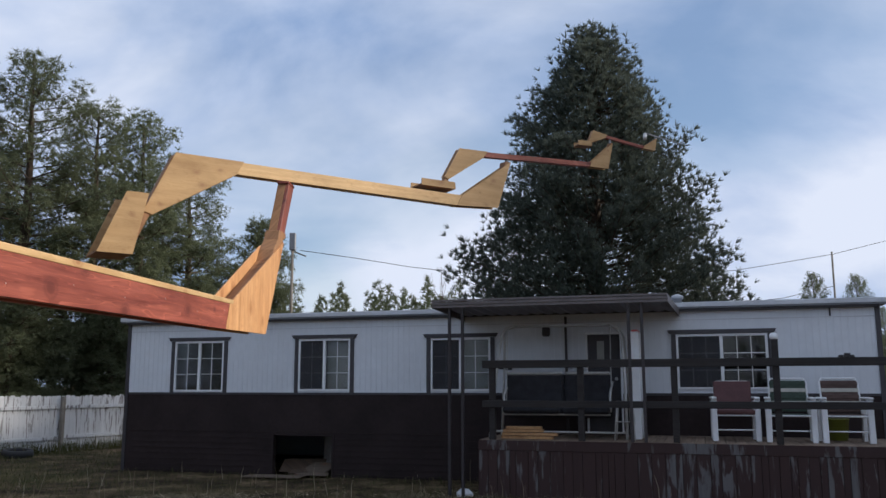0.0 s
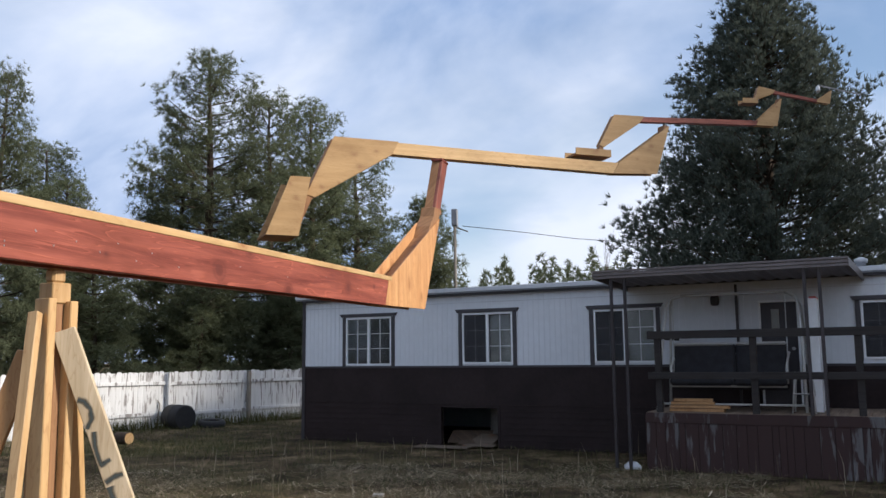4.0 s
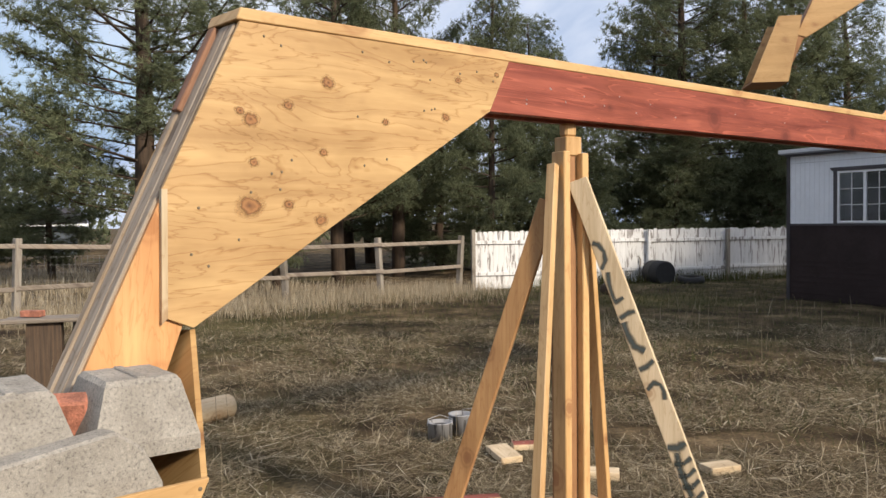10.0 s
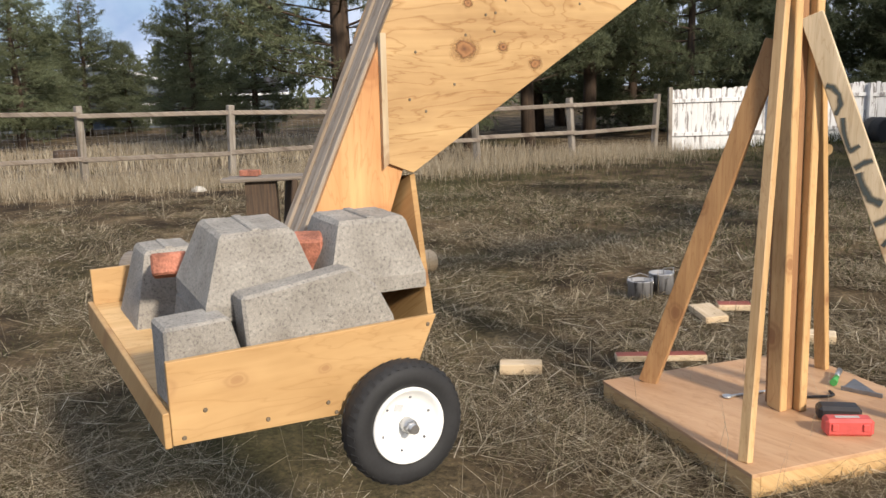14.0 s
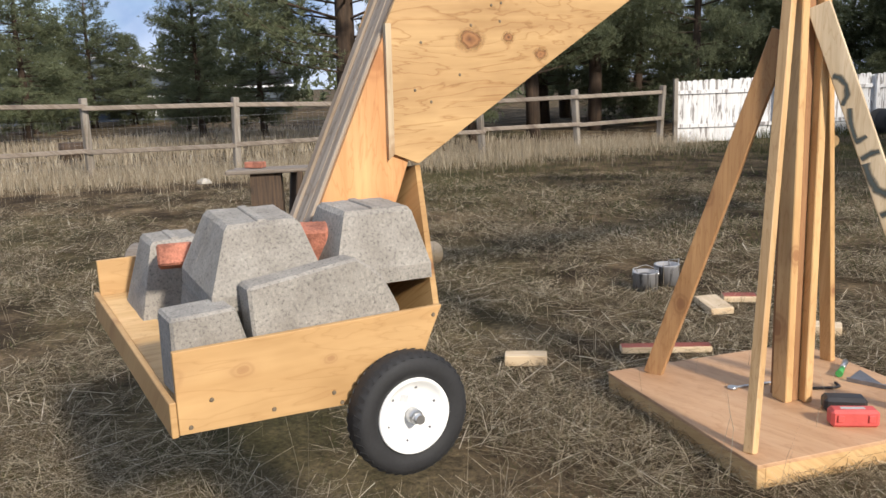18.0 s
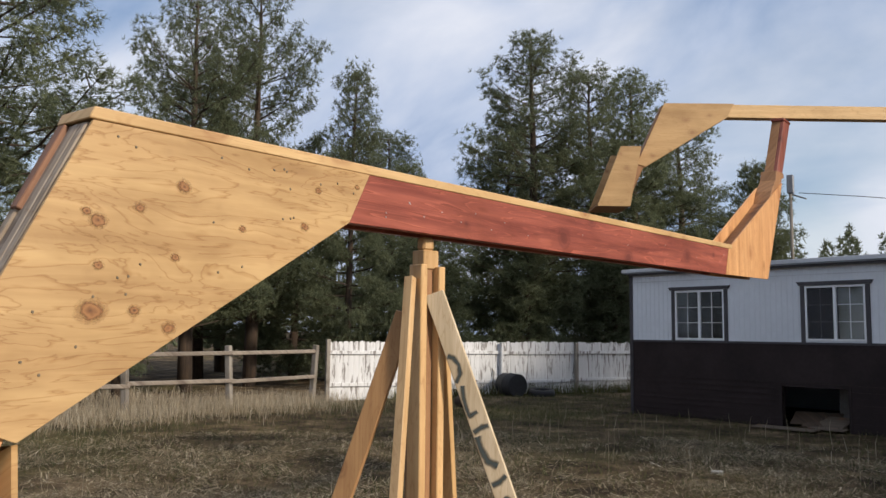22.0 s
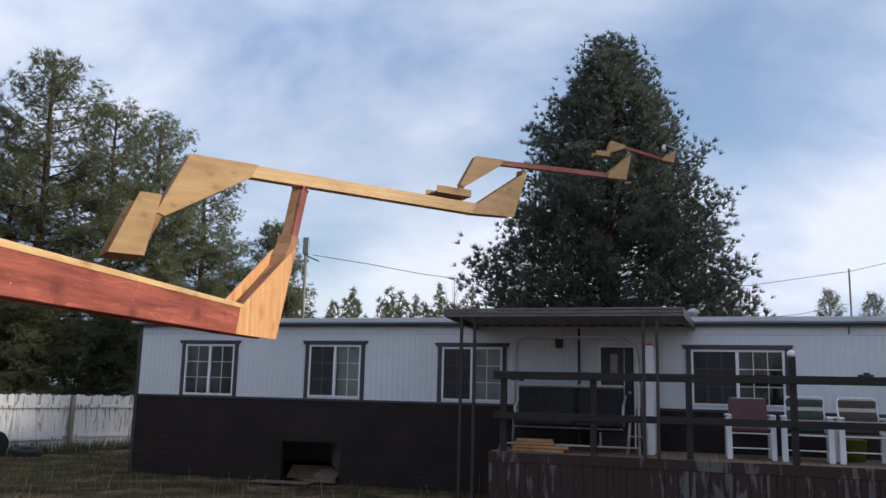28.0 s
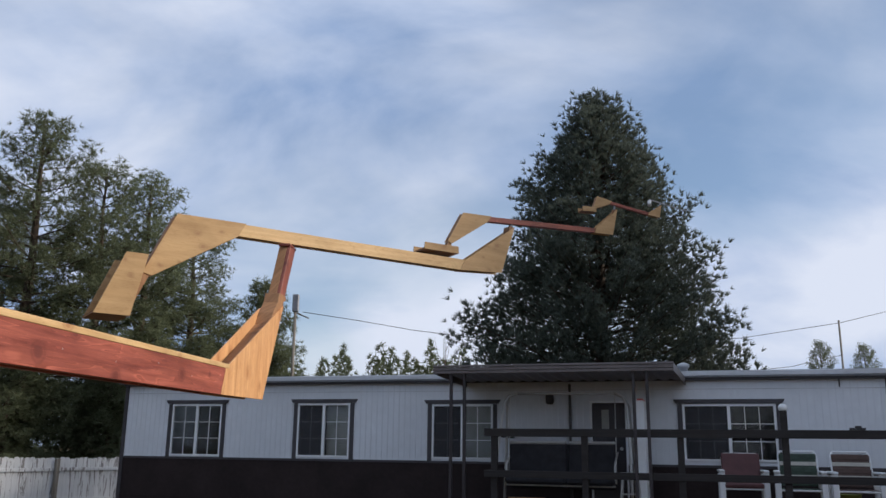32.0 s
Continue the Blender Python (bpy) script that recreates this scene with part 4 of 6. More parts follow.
part("rod", beam((-0.185, 0, Z5 + 0.072), (0.489, 0, Z5 - 0.020), 0.014, 0.016, 0.001), DULL_STEEL, arm5)
part("weight", move(lathe([(0.012, 0.10), (0.026, 0.085), (0.030, 0.02), (0.014, 0.0)], 12), pose(-0.180, 0, Z5 - 0.035)), STEEL, arm5, "small grey metal weight")
part("tip", beam((0.484, 0, Z5 - 0.026), (0.548, 0, Z5 + 0.128), 0.009, 0.009, 0.001), DULL_STEEL, arm5)
part("spike", tube([(0.0, 0, Z5 - 0.004), (0.0, 0, Z5 + 0.042)], 0.006), DULL_STEEL, arm5)


# ---- mobile home ----
HM = pose(-5.8, 17.25, 0, 0, 0, -18.9)
LEN, DEP, BELT, EAVE = 13.72, 4.3, 1.50, 2.86
home = thing("mobile_home", HM, "long single-storey mobile home with white siding over dark brown skirting", "house")
OPEN = [(1.176, 2.266, 1.53, 2.495), (3.852, 4.895, 1.543, 2.50), (6.45, 7.545, 1.545, 2.475), (10.68, 12.09, 1.575, 2.465)]
U0 = 0.09          # the front's near corner
DOOR = (9.20, 9.80, 0.86, 2.52)
CRAWL = (3.38, 4.56, 0.0, 0.73)


def wall_cells(u0, u1, z0, z1, holes):
    """Rectangles that fill a wall round its openings."""
    us = sorted({u0, u1, *[x for h in holes for x in h[:2] if u0 < x < u1]})
    out = []
    for a, b in zip(us, us[1:]):
        cut = sorted([(h[2], h[3]) for h in holes if h[0] <= a and h[1] >= b])
        z = z0
        for c, d in cut:
            c, d = max(c, z0), min(d, z1)
            if d <= z0 or c >= z1:
                continue
            if c > z:
                out.append((a, b, z, c))
            z = max(z, d)
        if z < z1:
            out.append((a, b, z, z1))
    return out


bm = bmesh.new()
for a, b, c, d in wall_cells(U0, LEN, BELT, EAVE, OPEN + [DOOR]):
    box(a, b, 0, 0.10, c, d, 0, bm)
bmesh.ops.remove_doubles(bm, verts=bm.verts, dist=0.0005)
front = part("front_wall", bm, SIDING, home, "white ribbed metal siding, lightly stained")
bm = bmesh.new()
u = U0 + 0.06
while u < LEN - 0.03:
    for a, b, c, d in wall_cells(u, u + 0.018, BELT + 0.01, EAVE - 0.03, [(h[0] - 0.07, h[1] + 0.07, h[2] - 0.04, h[3] + 0.09) for h in OPEN + [DOOR] if u + 0.018 > h[0] - 0.07 and u < h[1] + 0.07 and not (u < h[0] - 0.07 or u + 0.018 > h[1] + 0.07)]):
        box(a, b, -0.007, 0.001, c, d, 0, bm)
    u += 0.105
tagged(part("siding_ribs", bm, SIDING, front), kind="stuff")
part("siding_seam", box(U0 + 0.02, LEN - 0.02, -0.010, 0.0, EAVE - 0.165, EAVE - 0.150), ROOF_METAL, front)
bm = bmesh.new()
for a, b, c, d in wall_cells(U0, LEN, 0.0, BELT, [DOOR, CRAWL]):
    box(a, b, -0.004, 0.096, c, d, 0, bm)
bmesh.ops.remove_doubles(bm, verts=bm.verts, dist=0.0005)
skirt = part("skirting", bm, BROWN, home, "dark brown lower siding")
z = 0.05
while z < 0.80:
    for a, b, c, d in wall_cells(U0, 7.75, z, z + 0.012, [CRAWL]):
        part("lap_edge", box(a, b, -0.016, -0.003, c, d), BROWN, skirt)
    z += 0.105
part("belt_trim", box(U0, DOOR[0] - 0.03, -0.022, 0.0, BELT - 0.025, BELT + 0.015), TRIM_DARK, home)
part("belt_trim", box(DOOR[1] + 0.02, LEN, -0.022, 0.0, BELT - 0.025, BELT + 0.015), TRIM_DARK, home)
part("corner_trim", box(U0 - 0.02, U0 + 0.05, -0.024, 0.06, 0.0, EAVE), TRIM_DARK, home)
part("corner_trim", box(LEN - 0.05, LEN + 0.02, -0.024, 0.06, 0.0, EAVE), TRIM_DARK, home)
for a, b in ((U0, U0 + 0.1), (LEN - 0.1, LEN)):
    part("end_wall", box(a, b, 0.10, DEP - 0.1, BELT, EAVE + 0.05), SIDING, home)
    part("end_skirt", box(a - 0.002, b + 0.002, 0.10, DEP - 0.1, 0, BELT), BROWN, home)
part("rear_wall", box(U0, LEN, DEP - 0.1, DEP, 0, EAVE), SIDING, home)
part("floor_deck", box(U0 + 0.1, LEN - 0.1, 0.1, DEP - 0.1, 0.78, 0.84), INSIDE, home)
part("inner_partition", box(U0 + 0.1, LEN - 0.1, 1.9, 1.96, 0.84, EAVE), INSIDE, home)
# roof: shallow bow with a metal edge
bm = bmesh.new()
prof = [(-0.14, EAVE + 0.02), (-0.14, EAVE + 0.10), (0.9, EAVE + 0.22), (DEP / 2, EAVE + 0.30), (DEP - 0.9, EAVE + 0.22), (DEP + 0.14, EAVE + 0.10), (DEP + 0.14, EAVE + 0.02)]
ra = [bm.verts.new((-0.02, y, z)) for y, z in prof]
rb = [bm.verts.new((LEN + 0.12, y, z)) for y, z in prof]
bm.faces.new(ra)
bm.faces.new(rb[::-1])
for i in range(len(prof)):
    bm.faces.new((ra[i], rb[i], rb[(i + 1) % len(prof)], ra[(i + 1) % len(prof)]))
bmesh.ops.recalc_face_normals(bm, faces=bm.faces)
roof = part("roof", bm, ROOF_DARK, home, "shallow grey metal roof")
part("fascia", box(-0.03, LEN + 0.13, -0.156, -0.142, EAVE + 0.045, EAVE + 0.115, 0.003), ROOF_METAL, home, "bright metal roof edge")
part("soffit_strip", box(U0, LEN, -0.10, -0.002, EAVE - 0.02, EAVE + 0.018), TRIM_DARK, home)
part("roof_vent", move(lathe([(0.07, 0), (0.07, 0.08), (0.10, 0.085), (0.10, 0.14), (0.03, 0.17)], 16), pose(10.72, 0.5, EAVE + 0.15)), ROOF_METAL, roof, "round metal roof vent")
part("roof_box", box(2.2, 2.45, 0.6, 0.85, EAVE + 0.16, EAVE + 0.27, 0.01), ROOF_METAL, roof)
part("conduit", tube([(13.03, -0.012, EAVE - 0.02), (13.03, -0.012, EAVE - 0.14)], 0.01), TRIM_DARK, home)


def window(u0, u1, z0, z1, blind, sash_left):
    w = part("window", box(u0 - 0.075, u0 - 0.005, -0.03, 0.005, z0 - 0.03, z1 + 0.005, 0.003), TRIM_DARK, home, "white sliding window with grilles and dark trim")
    part("side_trim", box(u1 + 0.005, u1 + 0.075, -0.03, 0.005, z0 - 0.03, z1 + 0.005, 0.003), TRIM_DARK, w)
    part("head_trim", plate([(u0 - 0.10, z1 + 0.01), (u1 + 0.10, z1 + 0.01), (u1 + 0.14, z1 + 0.075), (u0 - 0.14, z1 + 0.075)], -0.045, 0.005, 0.003), TRIM_DARK, w)
    t = 0.035
    for a, b, c, d in ((u0, u1, z0, z0 + t), (u0, u1, z1 - t, z1), (u0, u0 + t, z0 + t, z1 - t), (u1 - t, u1, z0 + t, z1 - t)):
        part("frame", box(a, b, -0.02, 0.05, c, d, 0.003), WHITE, w)
    m = (u0 + u1) / 2
    part("meeting_stile", box(m - 0.025, m + 0.025, -0.015, 0.045, z0 + t, z1 - t, 0.003), WHITE, w)
    for a, b in ((u0 + t, m - 0.025), (m + 0.025, u1 - t)):
        g = part("pane", box(a, b, 0.020, 0.026, z0 + t, z1 - t), GLASS, w)
        g.visible_shadow = False
        cols = 2 if u1 - u0 < 1.4 else 3
        for k in range(1, cols):
            x = a + (b - a) * k / cols
            part("grille_bar", box(x - 0.006, x + 0.006, 0.006, 0.016, z0 + t, z1 - t), WHITE, w)
        for k in (1, 2):
            zz = z0 + t + (z1 - z0 - 2 * t) * k / 3
            part("grille_bar", box(a, b, 0.006, 0.016, zz - 0.006, zz + 0.006), WHITE, w)
    for a, b in blind:
        sl = part("blind", box(a, b, 0.13, 0.135, z0, z1), CURTAIN, w, "pale drawn blind")
    if sash_left:
        part("insect_screen", box(u0 + t, m - 0.02, 0.001, 0.004, z0 + t, z1 - t), SCREEN, w, "dark insect screen")


SCREEN, _nt, _b = mat("insect_screen", 0.8)
_b.inputs["Base Color"].default_value = (0.05, 0.05, 0.055, 1)
_b.inputs["Alpha"].default_value = 0.55
window(*OPEN[0], [], False)
window(*OPEN[1], [(4.38, 4.89)], True)
window(*OPEN[2], [(7.0, 7.54)], True)
window(*OPEN[3], [], True)
# door behind the deck
dr = part("door", box(DOOR[0] + 0.03, DOOR[1] - 0.03, 0.03, 0.07, DOOR[2], DOOR[3] - 0.03, 0.003), TRIM_DARK, home, "dark panelled entrance door")
part("door_frame", box(DOOR[0], DOOR[0] + 0.03, -0.02, 0.08, DOOR[2], DOOR[3], 0.003), WHITE, dr)
part("door_frame", box(DOOR[1] - 0.03, DOOR[1], -0.02, 0.08, DOOR[2], DOOR[3], 0.003), WHITE, dr)
part("door_frame", box(DOOR[0] + 0.03, DOOR[1] - 0.03, -0.02, 0.08, DOOR[3] - 0.03, DOOR[3], 0.003), WHITE, dr)
part("door_light", box(9.385, 9.505, 0.022, 0.03, 2.04, 2.38, 0.003), CURTAIN, dr, "narrow pale door window")
part("door_knob", move(lathe([(0.012, 0), (0.012, 0.03), (0.028, 0.04), (0.02, 0.065)], 12), pose(9.70, 0.03, 1.75, 90, 0, 0)), STEEL, dr)
part("porch_lamp", move(lathe([(0.05, 0), (0.07, 0.03), (0.07, 0.14), (0.03, 0.18)], 12), pose(8.54, -0.06, 2.47)), TRIM_DARK, home, "small dark porch lamp")
# crawl space opening
part("crawl_frame", box(CRAWL[0] - 0.05, CRAWL[0], -0.018, 0.02, 0.0, CRAWL[3] + 0.04, 0.003), BROWN, home)
part("crawl_frame", box(CRAWL[1], CRAWL[1] + 0.05, -0.018, 0.02, 0.0, CRAWL[3] + 0.04, 0.003), BROWN, home)
part("pier", box(3.85, 4.05, 1.2, 1.6, 0.0, 0.76), CONCRETE, home, "concrete pier in the crawl space")


def HL(u, v, z=0.0, rz=0.0, rx=0.0, ry=0.0):
    return HM @ pose(u, v, z, rx, ry, rz)


BROWNWOOD = wood("old_sheet_wood", (0.10, 0.075, 0.055), (0.20, 0.155, 0.115), 0, 0.85)
random.seed(11)
for k, (du, dv, ln, wd, rz, rx) in enumerate(((3.85, 0.30, 0.80, 0.50, 14, 22), (4.12, 0.22, 0.72, 0.46, -9, 19), (4.10, 0.10, 0.74, 0.30, 7, 15), (4.22, -0.10, 0.66, 0.16, -4, 9), (3.62, -0.40, 1.10, 0.34, 4, 1.5))):
    solid("loose_panel", box(-ln / 2, ln / 2, -wd / 2, wd / 2, 0, 0.014, 0.002), (CHARRED, BROWNWOOD, CHARRED, BROWNWOOD, BROWNWOOD)[k], HL(du, dv, 0.025 + math.sin(radians(rx)) * wd / 2 + 0.012 * (4 - k), rz, rx), "grey loose panel at the crawl opening", "panel", "loose panels")
solid("bag", move(pier(0.24, 0.18, 0.10, 0.14, 0.10, 9), pose(0, 0, 0)), ROOF_METAL, HL(7.55, -1.75, 0.0, 20), "pale crumpled bag beside the deck", "bag")

# ---- deck ----
DK = 0.84
V0 = -1.80
deck = thing("deck", HM, "raised wooden deck with peeling dark skirt boards and railing", "deck")
D0, D1 = 7.80, 14.6
u = D0
k = 0
while u < D1:
    part("floor_board", box(u, u + 0.135, V0, -0.03, DK - 0.035, DK, 0.003), DECKBOARD, deck)
    u += 0.142
part("rim_joist", box(D0, D1, V0 - 0.036, V0 - 0.001, DK - 0.15, DK - 0.005, 0.003), SKIRT, deck)
random.seed(3)
u = D0
while u < D1:
    w = random.choice((0.09, 0.14, 0.14, 0.19))
    part("skirt_board", box(u, u + w - 0.006, V0 - 0.024 - 0.004 * random.random(), V0 - 0.004, 0.0, DK - 0.152, 0.002), SKIRT, deck)
    u += w
v = V0
while v < -0.05:
    part("skirt_board", box(D0 - 0.022, D0 - 0.002, v, v + 0.134, 0.0, DK - 0.04, 0.002), SKIRT, deck)
    v += 0.14
RAIL = [8.0, 9.34, 10.68, 12.05, 13.5]
for k, u in enumerate(RAIL):
    part("rail_post", box(u - 0.045, u + 0.045, V0 - 0.01, V0 + 0.08, DK, 1.93 if k != 3 else 2.28, 0.004), DECKWOOD, deck)
part("finial", move(lathe([(0.05, 0), (0.06, 0.02), (0.06, 0.06), (0.03, 0.09)], 12), pose(RAIL[3], V0 + 0.035, 2.28)), WHITE, deck, "white post lamp cap")
for a, b in ((1.905, 2.02), (1.32, 1.42)):
    part("rail", box(D0 + 0.06, D1, V0 - 0.048, V0 - 0.011, a, b, 0.004), DECKWOOD, deck)
    part("rail", box(D0 + 0.10, D0 + 0.137, V0 - 0.01, -0.05, a, b, 0.004), DECKWOOD, deck)

# canopy over the deck
can = thing("awning", HM, "ribbed metal porch awning on thin posts", "awning")
C0, C1 = 7.09, 10.62
bm = bmesh.new()
n = 36
rows_ = []
for v, z in ((V0 - 0.08, 2.93), (-0.02, 2.86)):
    rows_.append([bm.verts.new((C0 + (C1 - C0 + (0.12 if v > -1 else 0.0)) * i / n, v, z - (0.028 if i % 2 else 0))) for i in range(n + 1)])
for i in range(n):
    bm.faces.new((rows_[0][i], rows_[0][i + 1], rows_[1][i + 1], rows_[1][i]))
bmesh.ops.solidify(bm, geom=bm.faces[:], thickness=0.004)
part("sheet", bm, CANOPY, can, "ribbed metal sheet")
for z0, z1, o2 in ((2.835, 2.875, 0.0), (2.88, 2.925, -0.012), (2.93, 2.96, -0.024)):
    part("gutter", box(C0 - 0.02, C1 + 0.02, V0 - 0.11 + o2, V0 - 0.085, z0, z1, 0.003), CANOPY, can)
for u, lean in ((C0 - 0.01, 0.0), (C1 + 0.01, 3.6)):
    part("end_trim", move(plate([(V0 - 0.085, 2.835), (V0 - 0.085, 2.955), (-0.02, 2.885), (-0.02, 2.765)], -0.011, 0.011), pose(u, 0, 0, 0, 0, 90 - lean) if not lean else pose(u + 0.118, 0, 0, 0, 0, 90 - lean)), CANOPY, can)
for u, zb in ((7.34, 0.0), (7.55, 0.0), (10.07, DK), (10.26, DK)):
    part("post", box(u - 0.022, u + 0.022, V0 - 0.06, V0 - 0.045 + 0.03, zb, 2.84, 0.003), POSTBROWN, can)
part("post", box(8.86, 8.90, -0.09, -0.05, DK, 2.80, 0.003), POSTBROWN, can)

# glider swing
sw = thing("porch_swing", HL(8.91, -0.95, DK), "metal-framed porch swing with dark cushions", "swing", )
for v in (-0.42, 0.42):
    part("side_tube", tube([(-1.05, v, 0.0), (-0.98, v * 0.7, 0.9), (-0.92, v * 0.3, 1.6), (-0.86, v * 0.12, 1.71), (-0.72, v * 0.06, 1.75)], 0.022), TUBE, sw)
    part("side_tube", tube([(1.05, v, 0.0), (1.03, v * 0.7, 0.9), (0.99, v * 0.3, 1.55), (0.93, v * 0.12, 1.68), (0.80, v * 0.06, 1.74)], 0.022), TUBE, sw)
part("top_tube", tube([(-0.74, 0, 1.75), (0.82, 0, 1.74)], 0.022), TUBE, sw)
part("foot_tube", tube([(-1.0, -0.38, 0.10), (1.03, -0.38, 0.10)], 0.016), TUBE, sw)
part("seat_bar", tube([(-0.85, -0.30, 0.36), (0.80, -0.30, 0.36)], 0.016), TUBE, sw)
for u in (-0.85, 0.80):
    part("hanger", tube([(u, 0.0, 1.72), (u, -0.05, 0.95), (u, -0.15, 0.40)], 0.008), TUBE, sw)
    part("arm_rest", tube([(u, 0.15, 0.85), (u, -0.1, 0.75), (u, -0.28, 0.66), (u, -0.30, 0.40)], 0.018), TUBE, sw)
for a, b in ((-0.86, 0.06), (0.07, 0.80)):
    back = part("back_cushion", box(a, b, -0.08, 0.06, 0.30, 1.00, 0.04), DARKCLOTH, sw, "dark patterned back cushion")
    part("piping", box(a + 0.01, b - 0.01, -0.10, -0.02, 0.965, 1.015, 0.02), TUBE, back, "pale cushion edge")
    part("seat_cushion", box(a, b, -0.40, -0.09, 0.37, 0.49, 0.04), DARKCLOTH, sw)

for k, (dz, ln, sh, mt) in enumerate(((0.0, 0.80, 0.0, PINE), (0.05, 0.85, 0.04, PINE_Z), (0.10, 0.62, -0.06, PINE), (0.145, 0.55, -0.05, PINE))):
    solid("plank", box(-ln / 2, ln / 2, -0.05, 0.05, 0, 0.042, 0.003), PINE_BROWN, HL(8.48 + sh, -1.52, DK + dz + 0.002, 3 * k - 4), "short pale plank in a small pile", "plank", "plank pile")
pn = thing("tall_cabinet", HL(10.10, -0.75, DK), "tall narrow white cabinet standing on the deck", "cabinet")
part("slab", box(-0.06, 0.06, -0.42, 0.30, 0.0, 1.62, 0.008), WHITE, pn)
part("red_tip", box(-0.045, 0.045, -0.40, 0.10, 1.622, 1.65, 0.003), REDPLASTIC, pn, "red strip on the top")
st = thing("step_stool", HL(9.93, -1.3, DK), "light metal step stool beside the swing", "stool")
for a, b in ((-0.13, -0.12), (0.13, -0.12), (-0.13, 0.14), (0.13, 0.14)):
    part("leg", tube([(a * 1.15, b * 1.2, 0), (a * 0.8, b * 0.7, 0.55)], 0.011), TUBE, st)
part("top", box(-0.14, 0.14, -0.11, 0.13, 0.55, 0.57, 0.006), TUBE, st)
part("tread", box(-0.14, 0.14, -0.17, -0.05, 0.26, 0.275, 0.005), TUBE, st)


def chair(m, web, label, tall=1.02):
    ch = thing("patio_chair", m, label, "chair", "chairs on the deck")
    for a in (-0.30, 0.30):
        part("leg", move(plate([(-0.28, 0.0), (-0.20, 0.0), (-0.17, 0.60), (-0.25, 0.60)], -0.04, 0.04, 0.008), pose(a, 0, 0, 0, 0, 90)), WHITE, ch)
        part("leg", move(plate([(0.20, 0.0), (0.28, 0.0), (0.22, 0.58), (0.14, 0.58)], -0.03, 0.03, 0.008), pose(a, 0, 0, 0, 0, 90)), WHITE, ch)
        part("arm_rest", box(a - 0.04, a + 0.04, -0.29, 0.24, 0.60, 0.635, 0.010), WHITE, ch)
        part("back_tube", tube([(a * 0.86, 0.12, 0.40), (a * 0.86, 0.30, tall - 0.06), (a * 0.76, 0.31, tall)], 0.014), WHITE if web is not MAROON else TUBE, ch)
    part("back_top", tube([(-0.23, 0.31, tall), (0.23, 0.31, tall)], 0.014), WHITE if web is not MAROON else TUBE, ch)
    part("front_bar", tube([(-0.27, -0.24, 0.37), (0.27, -0.24, 0.37)], 0.013), WHITE, ch)
    part("low_bar", tube([(-0.27, -0.24, 0.16), (0.27, -0.24, 0.16)], 0.010), WHITE, ch)
    if web is MAROON:
        part("back_pad", move(box(-0.27, 0.27, -0.02, 0.025, 0, 0.48, 0.012), pose(0, 0.13, 0.40, -16)), MAROON, ch, "maroon padded back")
        part("seat_pad", box(-0.27, 0.27, -0.27, 0.14, 0.38, 0.45, 0.02), MAROON, ch)
    else:
        for k in range(5):
            z = 0.43 + k * 0.092
            y = 0.135 + (z - 0.40) * 0.31
            part("back_strap", box(-0.25, 0.25, y - 0.006, y, z, z + 0.052), CREAM if k % 2 else web, ch)
        part("back_web", move(box(-0.245, 0.245, -0.003, 0.003, 0, 0.47), pose(0, 0.155, 0.42, -17)), web, ch)
        for k in range(4):
            part("seat_strap", box(-0.26, 0.26, -0.23 + k * 0.10, -0.15 + k * 0.10, 0.385, 0.391), web, ch)
    return ch


chair(HL(11.50, -0.95, DK, 3), MAROON, "white plastic chair with a maroon padded seat", 0.86)
chair(HL(12.26, -1.05, DK, -2), GREENWEB, "white folding chair with green and cream straps", 0.90)
chair(HL(12.98, -1.05, DK, 2), BROWNWEB, "white folding chair with brown and cream straps", 0.90)
solid("bucket", lathe([(0.13, 0), (0.16, 0.30), (0.17, 0.30), (0.165, 0.31), (0.10, 0.31)], 20), OLIVE, HL(12.95, -0.55, DK), "yellow-green plastic bucket behind the chairs", "bucket")
solid("rail_tool", move(join(box(-0.10, 0.10, -0.02, 0.02, 0, 0.03, 0.005), box(-0.03, 0.05, -0.015, 0.015, 0.03, 0.055, 0.005)), pose(0, 0, 0)), BLACKPLASTIC, HL(12.95, V0 - 0.03, 2.021), "small dark tool lying on the railing", "tool")

# ---- white board fence ----
F0, F1 = Vector((-12.62, 15.75, 0)), Vector((-6.6, 25.85, 0))
fd = (F1 - F0).normalized()
fn = Vector((fd.y, -fd.x, 0))
fm = Matrix.Translation(F0) @ Matrix((fd, -fn, Vector((0, 0, 1)))).transposed().to_4x4()
fence = thing("board_fence", fm, "white painted board fence with peeling paint", "fence")
random.seed(21)
L = (F1 - F0).length
u = 0.0
shared = []
for k in range(5):
    h = 1.395 + 0.008 * k
    b_ = plate([(0, 0), (0.137, 0), (0.137, h - 0.03), (0.105, h), (0.032, h), (0, h - 0.03)], 0, 0.018)
    me = bpy.data.meshes.new("fence_board")
    b_.to_mesh(me)
    b_.free()
    me.materials.append(FENCE)
    shared.append(me)
while u < L:
    ob = new("fence_board", random.choice(shared))
    ob.parent = fence
    ob.matrix_basis = pose(u, 0.02 + random.uniform(-0.003, 0.003), -0.02 + random.uniform(-0.010, 0.008), 0, random.uniform(-0.2, 0.2), 0)
    u += 0.1395
for z in (0.36, 1.12):
    s = 0.0
    while s < L - 0.1:
        e = min(s + 2.42, L)
        part("fence_rail", beam((s + 0.01, -0.002, z + random.uniform(-0.02, 0.02)), (e - 0.01, -0.002, z + random.uniform(-0.02, 0.02)), 0.038, 0.085, 0.003), FENCE, fence)
        s += 2.42
s = 0.0
k = 0
